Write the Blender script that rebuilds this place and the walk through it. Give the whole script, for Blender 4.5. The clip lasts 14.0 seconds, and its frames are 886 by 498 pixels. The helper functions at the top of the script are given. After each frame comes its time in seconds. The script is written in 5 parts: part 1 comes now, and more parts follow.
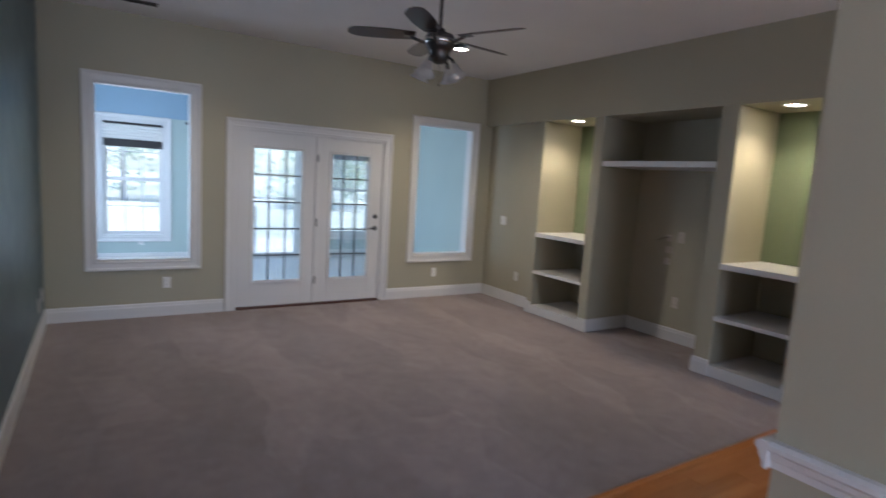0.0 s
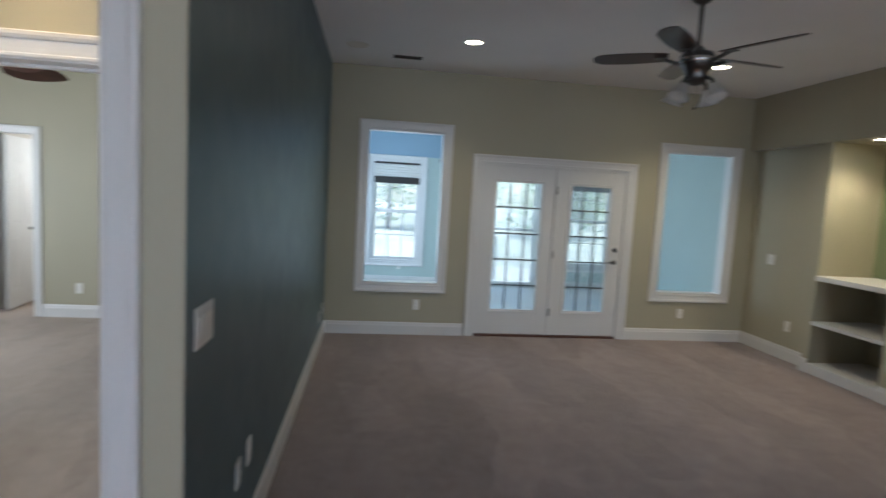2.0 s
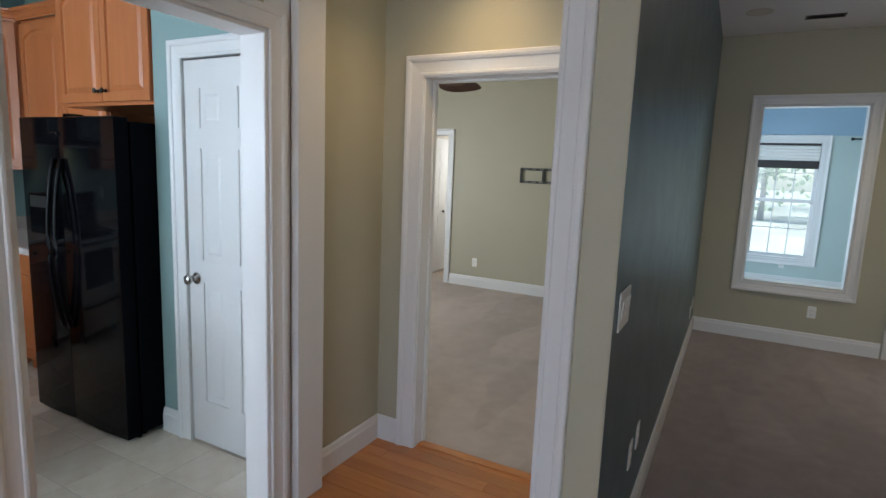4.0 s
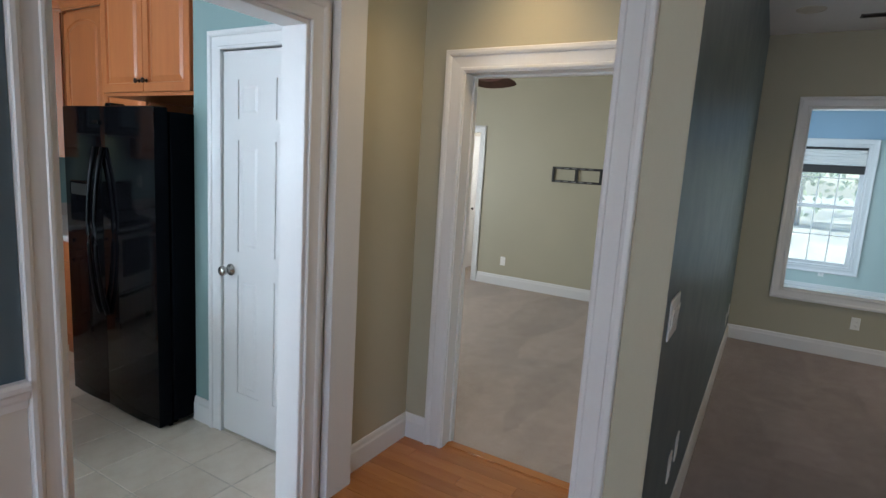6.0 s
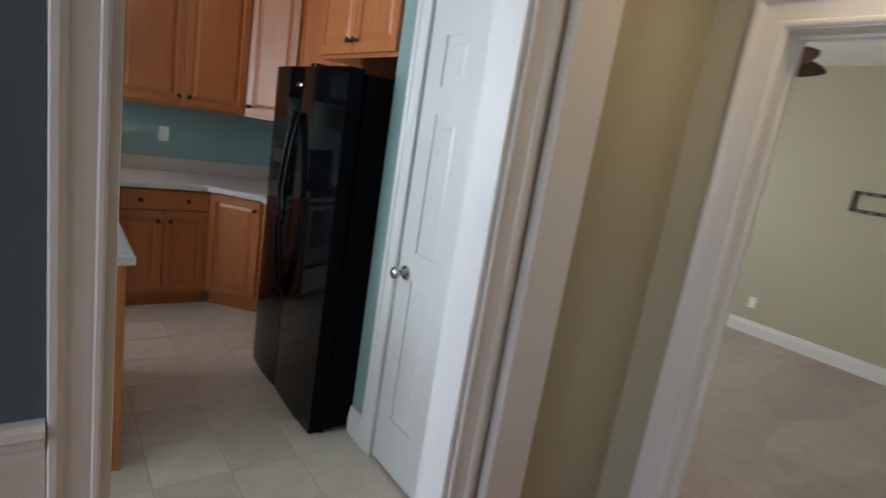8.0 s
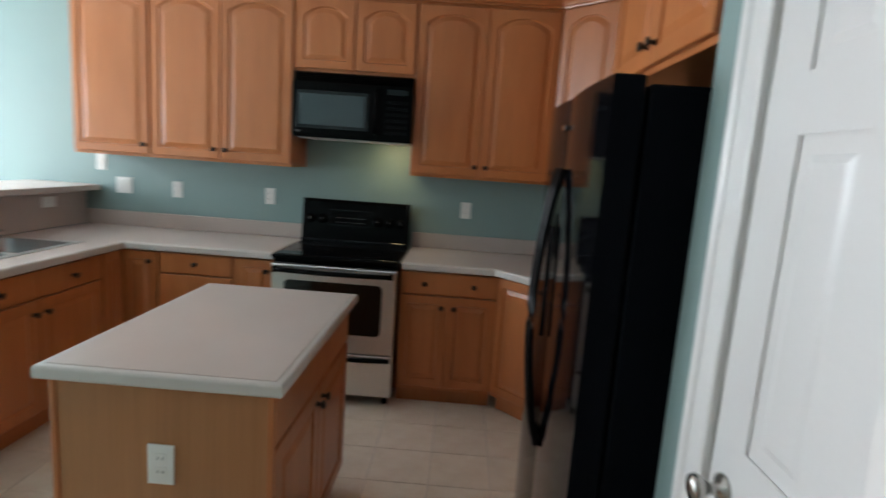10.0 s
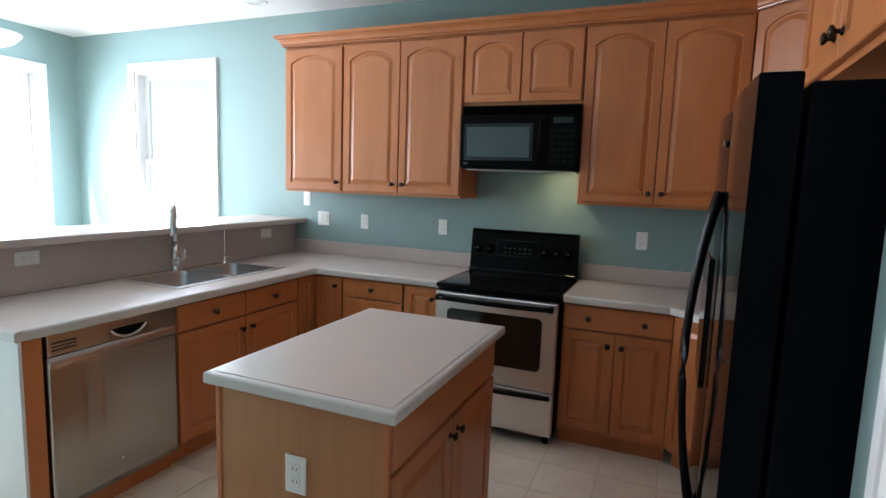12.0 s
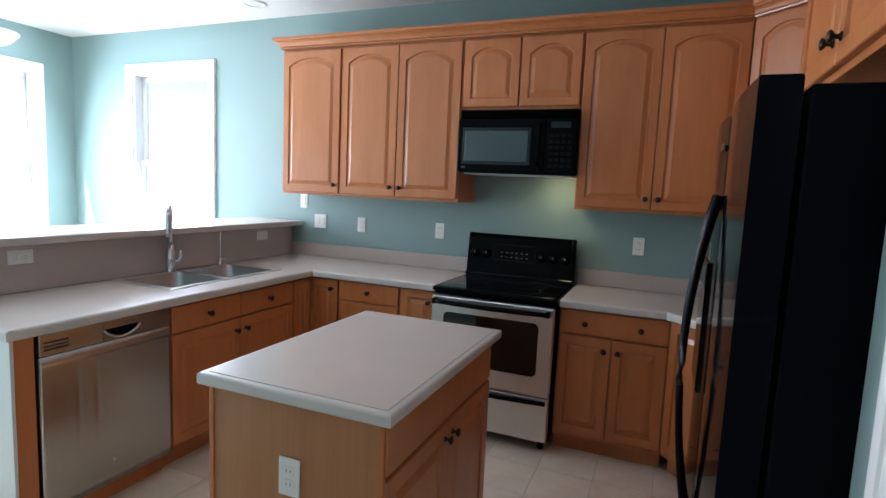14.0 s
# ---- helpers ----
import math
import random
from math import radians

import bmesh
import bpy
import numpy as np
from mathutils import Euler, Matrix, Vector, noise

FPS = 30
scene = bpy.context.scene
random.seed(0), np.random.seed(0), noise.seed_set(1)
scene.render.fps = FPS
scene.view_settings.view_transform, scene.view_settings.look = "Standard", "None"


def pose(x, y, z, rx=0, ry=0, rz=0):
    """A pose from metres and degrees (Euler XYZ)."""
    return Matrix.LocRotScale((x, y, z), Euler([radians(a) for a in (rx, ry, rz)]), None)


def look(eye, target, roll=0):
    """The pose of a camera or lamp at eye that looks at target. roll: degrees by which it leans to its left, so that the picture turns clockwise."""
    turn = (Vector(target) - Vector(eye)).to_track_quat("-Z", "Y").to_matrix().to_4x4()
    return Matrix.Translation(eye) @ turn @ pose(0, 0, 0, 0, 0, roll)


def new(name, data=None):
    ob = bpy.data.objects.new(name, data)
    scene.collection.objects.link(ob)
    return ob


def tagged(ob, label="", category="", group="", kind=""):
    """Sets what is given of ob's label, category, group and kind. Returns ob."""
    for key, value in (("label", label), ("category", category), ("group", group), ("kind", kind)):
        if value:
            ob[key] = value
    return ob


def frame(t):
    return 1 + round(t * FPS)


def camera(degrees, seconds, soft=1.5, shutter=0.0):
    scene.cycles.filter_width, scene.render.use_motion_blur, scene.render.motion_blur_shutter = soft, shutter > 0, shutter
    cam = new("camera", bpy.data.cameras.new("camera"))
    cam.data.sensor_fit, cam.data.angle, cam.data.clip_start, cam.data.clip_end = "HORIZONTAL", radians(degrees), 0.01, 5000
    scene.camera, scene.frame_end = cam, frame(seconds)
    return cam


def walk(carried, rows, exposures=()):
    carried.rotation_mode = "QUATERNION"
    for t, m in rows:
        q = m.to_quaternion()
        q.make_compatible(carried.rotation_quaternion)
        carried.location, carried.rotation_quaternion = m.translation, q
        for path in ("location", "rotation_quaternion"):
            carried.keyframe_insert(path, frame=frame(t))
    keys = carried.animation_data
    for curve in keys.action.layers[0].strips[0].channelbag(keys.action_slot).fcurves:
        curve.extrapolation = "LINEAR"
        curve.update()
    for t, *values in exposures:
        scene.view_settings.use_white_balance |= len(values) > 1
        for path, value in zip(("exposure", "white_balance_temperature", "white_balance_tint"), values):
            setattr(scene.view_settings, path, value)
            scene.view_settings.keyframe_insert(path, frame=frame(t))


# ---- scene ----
cam = camera(78.4, 14.0, soft=1.45, shutter=0.5)
PATH = [
    (0, (0.427, -0.677, 1.554), (1.49, 0.998, 1.304), 3.5),
    (0.5, (0.504, -0.621, 1.599), (1.294, 1.206, 1.405), 3.7),
    (1, (0.536, -0.579, 1.587), (1.261, 1.278, 1.426), 4.8),
    (1.5, (0.488, -0.556, 1.551), (1.116, 1.336, 1.389), 3.7),
    (2, (0.454, -0.594, 1.562), (0.717, 1.38, 1.375), 3.2),
    (2.5, (0.382, -0.601, 1.559), (0.212, 1.379, 1.337), 3.0),
    (3, (0.331, -0.627, 1.555), (-0.2, 1.285, 1.306), 2.6),
    (3.5, (0.28, -0.654, 1.559), (-0.503, 1.166, 1.285), 2.7),
    (4, (0.245, -0.672, 1.56), (-0.686, 1.074, 1.267), 2.3),
    (6.5, (0.115, -0.64, 1.554), (-0.897, 1.057, 1.246), 3.4),
    (7, (0.021, -0.517, 1.535), (-1.02, 1.164, 1.236), 2.7),
    (7.5, (-0.121, -0.28, 1.544), (-1.44, 1.183, 1.197), 6.6),
    (10, (-1.235, 0.66, 1.525), (-3.208, 0.602, 1.21), 4.0),
    (10.5, (-1.303, 0.787, 1.51), (-3.198, 0.226, 1.201), 5.0),
    (11, (-1.325, 0.848, 1.52), (-3.179, 0.155, 1.231), 2.8),
    (11.5, (-1.337, 0.857, 1.525), (-3.18, 0.124, 1.266), 2.1),
    (12, (-1.345, 0.856, 1.528), (-3.177, 0.09, 1.286), 2.0),
    (12.5, (-1.345, 0.848, 1.524), (-3.17, 0.062, 1.297), 1.9),
    (13, (-1.347, 0.846, 1.522), (-3.173, 0.062, 1.299), 2.7),
    (13.5, (-1.351, 0.846, 1.517), (-3.185, 0.078, 1.298), 2.4),
    (14, (-1.35, 0.851, 1.516), (-3.189, 0.096, 1.294), 2.6),
]
EXPO = [(0.0, 1.53, 5300, 15), (0.5, 1.52, 5350, 11), (1.5, 1.5, 5300, 8), (2.0, 1.37, 5400, 7), (2.5, 1.31, 5500, 7), (4.0, 1.25, 5700, 7), (6.5, 1.23, 5700, 7), (7.7, 1.12, 5950, 8), (10.0, 1.25, 6450, 10), (11.0, 1.38, 6300, 11), (14.0, 1.40, 5950, 12)]
walk(cam, [(t, look(eye, target, roll)) for t, eye, target, roll in PATH], EXPO)

# ---------- world and light ----------
SUN_EL, SUN_AZ = 48.0, 108.0          # degrees; azimuth from +y towards +x
world = bpy.data.worlds.new("sky")
scene.world = world
world.use_nodes = True
wn = world.node_tree.nodes
sky = wn.new("ShaderNodeTexSky")
sky.sky_type, sky.sun_disc = "NISHITA", False
sky.sun_elevation, sky.sun_rotation = radians(SUN_EL), radians(SUN_AZ)
wn["Background"].inputs["Strength"].default_value = 0.15
world.node_tree.links.new(sky.outputs[0], wn["Background"].inputs["Color"])


def lamp(name, kind, m, energy, color=(1, 1, 1), **kw):
    data = bpy.data.lights.new(name, kind)
    data.energy, data.color = energy, color
    for key, value in kw.items():
        if key == "size":
            data.size = value
        elif key == "size_y":
            data.shape, data.size_y = "RECTANGLE", value
        elif key == "angle":
            data.angle = value
        elif key == "radius":
            data.shadow_soft_size = value
        elif key == "spot":
            data.spot_size, data.spot_blend = value, 0.8
    ob = new(name, data)
    ob.matrix_world = m
    return ob


az, el = radians(SUN_AZ), radians(SUN_EL)
sun_from = Vector((math.sin(az) * math.cos(el), math.cos(az) * math.cos(el), math.sin(el)))
lamp("sun", "SUN", look(sun_from * 50, (0, 0, 0)), 5.0, (1.0, 0.96, 0.9), angle=radians(0.5))

DAY = (0.68, 0.82, 1.0)
WARM = (1.0, 0.78, 0.48)
# daylight entering by the window openings, and fill lamps in unseen, added openings
lamp("daylight_sunroom", "AREA", look((-0.33, 7.2, 1.4), (4, 7.2, 1.2)), 21, (0.75, 0.89, 1.0), size=2.4, size_y=1.6)
lamp("daylight_nook_a", "AREA", look((-5.07, -3.4475, 1.635), (0, -3.4475, 0.5)), 52, (0.82, 0.90, 1.0), size=0.88, size_y=1.57)
lamp("daylight_nook_b", "AREA", look((-3.86, -4.76, 1.625), (-3.86, 0, 0.4)), 44, (0.82, 0.90, 1.0), size=1.62, size_y=1.55)
# Fill lamp for the floor by the pantry, in an assumed, unseen doorway.
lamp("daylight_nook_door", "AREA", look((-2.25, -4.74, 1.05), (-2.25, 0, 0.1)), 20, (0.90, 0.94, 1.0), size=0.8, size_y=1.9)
# The dining window is assumed, always behind the view.
lamp("daylight_dining", "AREA", look((0.1, -3.43, 1.5), (0.1, 0, 1.2)), 17, (0.90, 0.92, 1.0), size=1.8, size_y=1.5)
# Fill lamp for carpet and niches, in an added foyer opening.
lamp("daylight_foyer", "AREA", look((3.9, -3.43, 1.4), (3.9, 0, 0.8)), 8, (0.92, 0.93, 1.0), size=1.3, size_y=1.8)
# Fill lamp in an assumed bedroom window, out of view.
lamp("daylight_bedroom", "AREA", look((-4.53, 3.6, 1.5), (0, 3.8, 1.0)), 25, (1.0, 0.98, 0.94), size=1.5, size_y=1.4)
# lit ceiling cans
for x, y, z, e in ((1.27, 4.24, 2.91, 18), (3.65, 4.29, 2.91, 34), (5.06, 3.9, 2.30, 16), (5.12, 1.62, 2.30, 16), (-0.85, 1.45, 2.58, 6.3)):
    lamp("can_lamp", "SPOT", look((x, y, z), (x, y, 0)), e, WARM if z > 2.6 or z < 2.4 else (1.0, 0.64, 0.28), radius=0.05, spot=radians(130))
lamp("cooker_lamp", "AREA", look((-4.88, 0.16, 1.61), (-5.06, 0.26, 1.0)), 0.4, (1.0, 0.8, 0.4), size=0.12)

# ---------- materials ----------
def shader(name):
    m = bpy.data.materials.new(name)
    m.use_nodes = True
    return m, m.node_tree.nodes, m.node_tree.links, m.node_tree.nodes["Principled BSDF"]


def noise_of(nodes, links, scale, detail=4.0, stretch=(1, 1, 1), rough=0.55):
    tc, mp, tx = nodes.new("ShaderNodeTexCoord"), nodes.new("ShaderNodeMapping"), nodes.new("ShaderNodeTexNoise")
    mp.inputs["Scale"].default_value = stretch
    tx.inputs["Scale"].default_value, tx.inputs["Detail"].default_value, tx.inputs["Roughness"].default_value = scale, detail, rough
    links.new(tc.outputs["Object"], mp.inputs["Vector"])
    links.new(mp.outputs[0], tx.inputs["Vector"])
    return tx.outputs["Fac"]


def ramp_of(nodes, links, fac, stops):
    r = nodes.new("ShaderNodeValToRGB")
    r.color_ramp.elements[0].position, r.color_ramp.elements[1].position = stops[0][0], stops[-1][0]
    r.color_ramp.elements[0].color, r.color_ramp.elements[1].color = (*stops[0][1], 1), (*stops[-1][1], 1)
    for p, c in stops[1:-1]:
        r.color_ramp.elements.new(p).color = (*c, 1)
    links.new(fac, r.inputs[0])
    return r.outputs[0]


def mixed(nodes, links, a, b, fac=0.5, how="MULTIPLY"):
    n = nodes.new("ShaderNodeMix")
    n.data_type, n.blend_type, n.clamp_result = "RGBA", how, True
    if isinstance(fac, float):
        n.inputs[0].default_value = fac
    else:
        links.new(fac, n.inputs[0])
    links.new(a, n.inputs[6])
    links.new(b, n.inputs[7])
    return n.outputs[2]


def bump_on(nodes, links, p, fac, strength, dist=0.002):
    b = nodes.new("ShaderNodeBump")
    b.inputs["Strength"].default_value, b.inputs["Distance"].default_value = strength, dist
    links.new(fac, b.inputs["Height"])
    links.new(b.outputs[0], p.inputs["Normal"])


def k(c, f):
    return tuple(min(1.0, v * f) for v in c)


def surface(name, color, rough=0.5, metal=0.0, vary=0.06, big=1.3, fine=120.0, bump=0.1, stretch=(1, 1, 1), rough_vary=0.08, spec=0.5, coat=0.0):
    m, n, l, p = shader(name)
    a = ramp_of(n, l, noise_of(n, l, big, 3), ((0.3, k(color, 1 - vary)), (0.7, k(color, 1 + vary))))
    f = noise_of(n, l, fine, 4, stretch)
    b = ramp_of(n, l, f, ((0.3, (1 - vary,) * 3), (0.7, (1.0,) * 3)))
    l.new(mixed(n, l, a, b, 1.0), p.inputs["Base Color"])
    r = n.new("ShaderNodeMapRange")
    r.inputs["To Min"].default_value, r.inputs["To Max"].default_value = max(0.02, rough - rough_vary), min(1, rough + rough_vary)
    l.new(noise_of(n, l, big * 4, 3), r.inputs["Value"])
    l.new(r.outputs[0], p.inputs["Roughness"])
    p.inputs["Metallic"].default_value = metal
    p.inputs["Specular IOR Level"].default_value = spec
    p.inputs["Coat Weight"].default_value = coat
    p.inputs["Coat Roughness"].default_value = 0.12
    if bump:
        bump_on(n, l, p, f, bump)
    return m


def wood(name, dark, light, stretch, rough=0.35, coat=0.2, random_amount=0.25, scale=1.0):
    m, n, l, p = shader(name)
    info, tc, mp = n.new("ShaderNodeObjectInfo"), n.new("ShaderNodeTexCoord"), n.new("ShaderNodeMapping")
    add = n.new("ShaderNodeVectorMath")
    add.operation = "MULTIPLY_ADD"
    comb = n.new("ShaderNodeCombineXYZ")
    for i in range(3):
        l.new(info.outputs["Random"], comb.inputs[i])
    add.inputs[1].default_value = (7.3, 5.1, 9.7)
    l.new(comb.outputs[0], add.inputs[0])
    l.new(tc.outputs["Object"], add.inputs[2])
    mp.inputs["Scale"].default_value = stretch
    l.new(add.outputs[0], mp.inputs["Vector"])
    t1, t2 = n.new("ShaderNodeTexNoise"), n.new("ShaderNodeTexNoise")
    t1.inputs["Scale"].default_value, t1.inputs["Detail"].default_value, t1.inputs["Distortion"].default_value = 1.0 * scale, 6, 0.6
    t2.inputs["Scale"].default_value, t2.inputs["Detail"].default_value = 6.0 * scale, 5
    l.new(mp.outputs[0], t1.inputs["Vector"])
    l.new(mp.outputs[0], t2.inputs["Vector"])
    a = ramp_of(n, l, t1.outputs["Fac"], ((0.25, dark), (0.5, tuple((d + e) / 2 for d, e in zip(dark, light))), (0.75, light)))
    b = ramp_of(n, l, t2.outputs["Fac"], ((0.3, (0.9, 0.88, 0.86)), (0.65, (1, 1, 1))))
    c = mixed(n, l, a, b, 0.8)
    d = ramp_of(n, l, info.outputs["Random"], ((0.0, (1 - random_amount,) * 3), (1.0, (1.0, 1.0, 1.0))))
    l.new(mixed(n, l, c, d, 1.0), p.inputs["Base Color"])
    p.inputs["Roughness"].default_value = rough
    p.inputs["Coat Weight"].default_value, p.inputs["Coat Roughness"].default_value = coat, 0.2
    bump_on(n, l, p, t2.outputs["Fac"], 0.06)
    return m


def glowing(name, color, strength):
    m, n, l, p = shader(name)
    p.inputs["Base Color"].default_value = (*color, 1)
    p.inputs["Emission Color"].default_value, p.inputs["Emission Strength"].default_value = (*color, 1), strength
    return m


def clear_glass(name, gloss=0.05, haze=0.13):
    """Thin window glass: mostly clear, with a faint mirror and a painted pale haze."""
    m, n, l, p = shader(name)
    tr, gl, mx = n.new("ShaderNodeBsdfTransparent"), n.new("ShaderNodeBsdfGlossy"), n.new("ShaderNodeMixShader")
    tr.inputs["Color"].default_value, gl.inputs["Roughness"].default_value = (0.96, 0.98, 0.97, 1), 0.02
    mx.inputs[0].default_value = gloss
    l.new(tr.outputs[0], mx.inputs[1])
    l.new(gl.outputs[0], mx.inputs[2])
    veil, md = n.new("ShaderNodeBsdfTranslucent"), n.new("ShaderNodeMixShader")      # pale veil mixed into the pane to imitate outdoor glare
    veil.inputs["Color"].default_value = (0.9, 0.92, 0.92, 1)
    md.inputs[0].default_value = haze
    l.new(mx.outputs[0], md.inputs[1])
    l.new(veil.outputs[0], md.inputs[2])
    l.new(md.outputs[0], n["Material Output"].inputs["Surface"])
    return m


def frosted_glass(name):
    m, n, l, p = shader(name)
    p.inputs["Base Color"].default_value = (0.9, 0.88, 0.86, 1)
    p.inputs["Transmission Weight"].default_value, p.inputs["Roughness"].default_value = 0.75, 0.4
    return m


BEIGE = surface("paint_khaki", (0.43, 0.40, 0.292), 0.55, vary=0.03, fine=260, bump=0.06)
TEAL = surface("paint_teal", (0.082, 0.135, 0.155), 0.38, vary=0.04, fine=260, bump=0.06)
SLATE = surface("paint_slate_blue", (0.085, 0.115, 0.13), 0.5, vary=0.04, fine=260, bump=0.06)
SAGE = surface("paint_sage", (0.175, 0.215, 0.125), 0.55, vary=0.03, fine=260, bump=0.06)
KITCHEN = surface("paint_sea_green", (0.245, 0.345, 0.33), 0.5, vary=0.03, fine=260, bump=0.06)
SUNWALL = surface("paint_pale_blue", (0.47, 0.56, 0.53), 0.6, vary=0.03, fine=260, bump=0.05)
SOFFIT = surface("paint_sky_blue", (0.30, 0.42, 0.53), 0.6, vary=0.03, fine=260, bump=0.05)
WAINSCOT = surface("paint_cream", (0.62, 0.57, 0.5), 0.5, vary=0.02, fine=260, bump=0.04)
CEIL = surface("ceiling_white", (0.80, 0.78, 0.77), 0.8, vary=0.03, fine=180, bump=0.12)
TRIM = surface("trim_white", (0.71, 0.70, 0.685), 0.32, vary=0.02, fine=90, bump=0.02)
PLATE = surface("plastic_white", (0.82, 0.81, 0.77), 0.35, vary=0.01, bump=0)
SLOT = surface("slot_dark", (0.03, 0.03, 0.03), 0.6, bump=0)
LAMINATE = surface("laminate_taupe", (0.58, 0.50, 0.455), 0.34, vary=0.04, big=3, fine=420, bump=0.02, rough_vary=0.03)
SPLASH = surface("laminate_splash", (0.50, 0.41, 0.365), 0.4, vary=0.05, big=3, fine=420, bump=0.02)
EDGE = surface("laminate_edge", (0.62, 0.58, 0.54), 0.35, vary=0.03, fine=300, bump=0.02)
STEEL = surface("brushed_steel", (0.50, 0.475, 0.44), 0.24, 1.0, vary=0.08, big=0.9, fine=6, bump=0.03, stretch=(1, 1, 60))
STEEL_H = surface("brushed_steel_level", (0.74, 0.73, 0.71), 0.38, 1.0, vary=0.05, big=1.2, fine=6, bump=0.02, stretch=(60, 60, 1))
for _m in (STEEL, STEEL_H):
    _m.node_tree.nodes["Principled BSDF"].inputs["Anisotropic"].default_value = 0.5
RIMSTEEL = surface("bright_steel", (0.78, 0.77, 0.75), 0.3, 1.0, vary=0.04, bump=0, rough_vary=0.04)
SINKSTEEL = surface("sink_steel", (0.52, 0.52, 0.53), 0.32, 1.0, vary=0.06, big=2.0, fine=8, bump=0.02, stretch=(60, 1, 1))
CHROME = surface("chrome", (0.75, 0.75, 0.75), 0.08, 1.0, vary=0.02, bump=0, rough_vary=0.04)
BLACK = surface("black_enamel", (0.004, 0.004, 0.005), 0.06, vary=0.1, fine=300, bump=0.01, rough_vary=0.03, spec=0.24)
HANDLE = surface("satin_black", (0.004, 0.004, 0.005), 0.3, vary=0.1, bump=0, rough_vary=0.05, spec=0.12)
DEEPBLACK = surface("deep_black_enamel", (0.003, 0.003, 0.003), 0.06, vary=0.1, bump=0, rough_vary=0.03, spec=0.05)
HOBPRINT = surface("hob_print", (0.009, 0.009, 0.010), 0.12, bump=0, spec=0.3)
INK = surface("dim_print", (0.09, 0.09, 0.09), 0.5, bump=0)
BLACKTEX = surface("black_textured", (0.003, 0.004, 0.006), 0.5, vary=0.1, fine=700, bump=0.15, spec=0.03)
BLACKGLASS = surface("black_glass", (0.004, 0.004, 0.005), 0.05, vary=0.02, bump=0, rough_vary=0.02)
OVENGLASS = surface("oven_window", (0.008, 0.006, 0.005), 0.07, vary=0.1, bump=0, rough_vary=0.02)
MWGLASS = surface("microwave_window", (0.05, 0.07, 0.075), 0.2, vary=0.05, bump=0)
BRONZE = surface("dark_bronze", (0.045, 0.035, 0.028), 0.32, 0.85, vary=0.1, fine=60, bump=0.03)
PEWTER = surface("dark_pewter", (0.10, 0.095, 0.09), 0.35, 0.9, vary=0.1, fine=60, bump=0.03)
NICKEL = surface("satin_nickel", (0.50, 0.48, 0.45), 0.25, 1.0, vary=0.03, bump=0)
IRON = surface("black_iron", (0.012, 0.012, 0.012), 0.5, vary=0.1, bump=0.05)
GREYINK = surface("grey_print", (0.32, 0.32, 0.32), 0.5, bump=0)
RUST = surface("door_sill", (0.09, 0.035, 0.02), 0.5, vary=0.1, bump=0.05)
SHADE = surface("pleated_shade", (0.74, 0.72, 0.68), 0.8, vary=0.03, bump=0.05)
SHADE_DK = surface("shade_rail", (0.035, 0.03, 0.028), 0.6, bump=0.05)
FANWOOD = wood("fan_blade_wood", (0.028, 0.016, 0.013), (0.06, 0.035, 0.028), (14, 2, 14), rough=0.3, coat=0.3)
PALM = wood("fan_blade_brown", (0.05, 0.014, 0.008), (0.11, 0.035, 0.02), (9, 3, 9), rough=0.5, coat=0.0)
MAPLE = wood("maple", (0.49, 0.155, 0.044), (0.60, 0.215, 0.071), (5, 5, 0.8), rough=0.36, coat=0.18, random_amount=0.12)
PANELWOOD = wood("island_veneer", (0.40, 0.165, 0.06), (0.47, 0.21, 0.083), (13, 13, 0.5), rough=0.42, coat=0.1, random_amount=0.05)
OAK = wood("oak_floor", (0.50, 0.18, 0.042), (0.60, 0.24, 0.065), (1.2, 16, 16), rough=0.25, coat=0.4, random_amount=0.2)
CANBULB = glowing("lit_bulb", (1.0, 0.83, 0.58), 14.0)
FROST = frosted_glass("frosted_glass")
GLASS = clear_glass("window_glass")
OPAL = surface("opal_glass", (0.85, 0.85, 0.83), 0.25, vary=0.02, bump=0)
BARK = surface("bark", (0.30, 0.26, 0.22), 0.9, vary=0.3, big=6, fine=40, bump=0.8)
GRASS = surface("lawn", (0.42, 0.41, 0.33), 0.9, vary=0.3, big=0.5, fine=40, bump=0.5)
DECKWOOD = wood("deck_board", (0.50, 0.46, 0.41), (0.62, 0.58, 0.52), (1, 12, 12), rough=0.7, coat=0.0)
SUNFLOOR = surface("sunroom_floor", (0.66, 0.62, 0.58), 0.4, vary=0.06, fine=20, bump=0.05)
GROUT = surface("grout", (0.66, 0.585, 0.50), 0.9, vary=0.1, fine=150, bump=0.3)


def leaf_material():
    m, n, l, p = shader("leaf_green")
    c = ramp_of(n, l, noise_of(n, l, 0.7, 4), ((0.35, (0.36, 0.42, 0.27)), (0.65, (0.44, 0.50, 0.34))))
    tl, mx = n.new("ShaderNodeBsdfTranslucent"), n.new("ShaderNodeMixShader")
    l.new(c, p.inputs["Base Color"])
    l.new(c, tl.inputs["Color"])
    p.inputs["Roughness"].default_value = 0.6
    mx.inputs[0].default_value = 0.45
    l.new(p.outputs[0], mx.inputs[1])
    l.new(tl.outputs[0], mx.inputs[2])
    l.new(mx.outputs[0], n["Material Output"].inputs["Surface"])
    return m


LEAF = leaf_material()


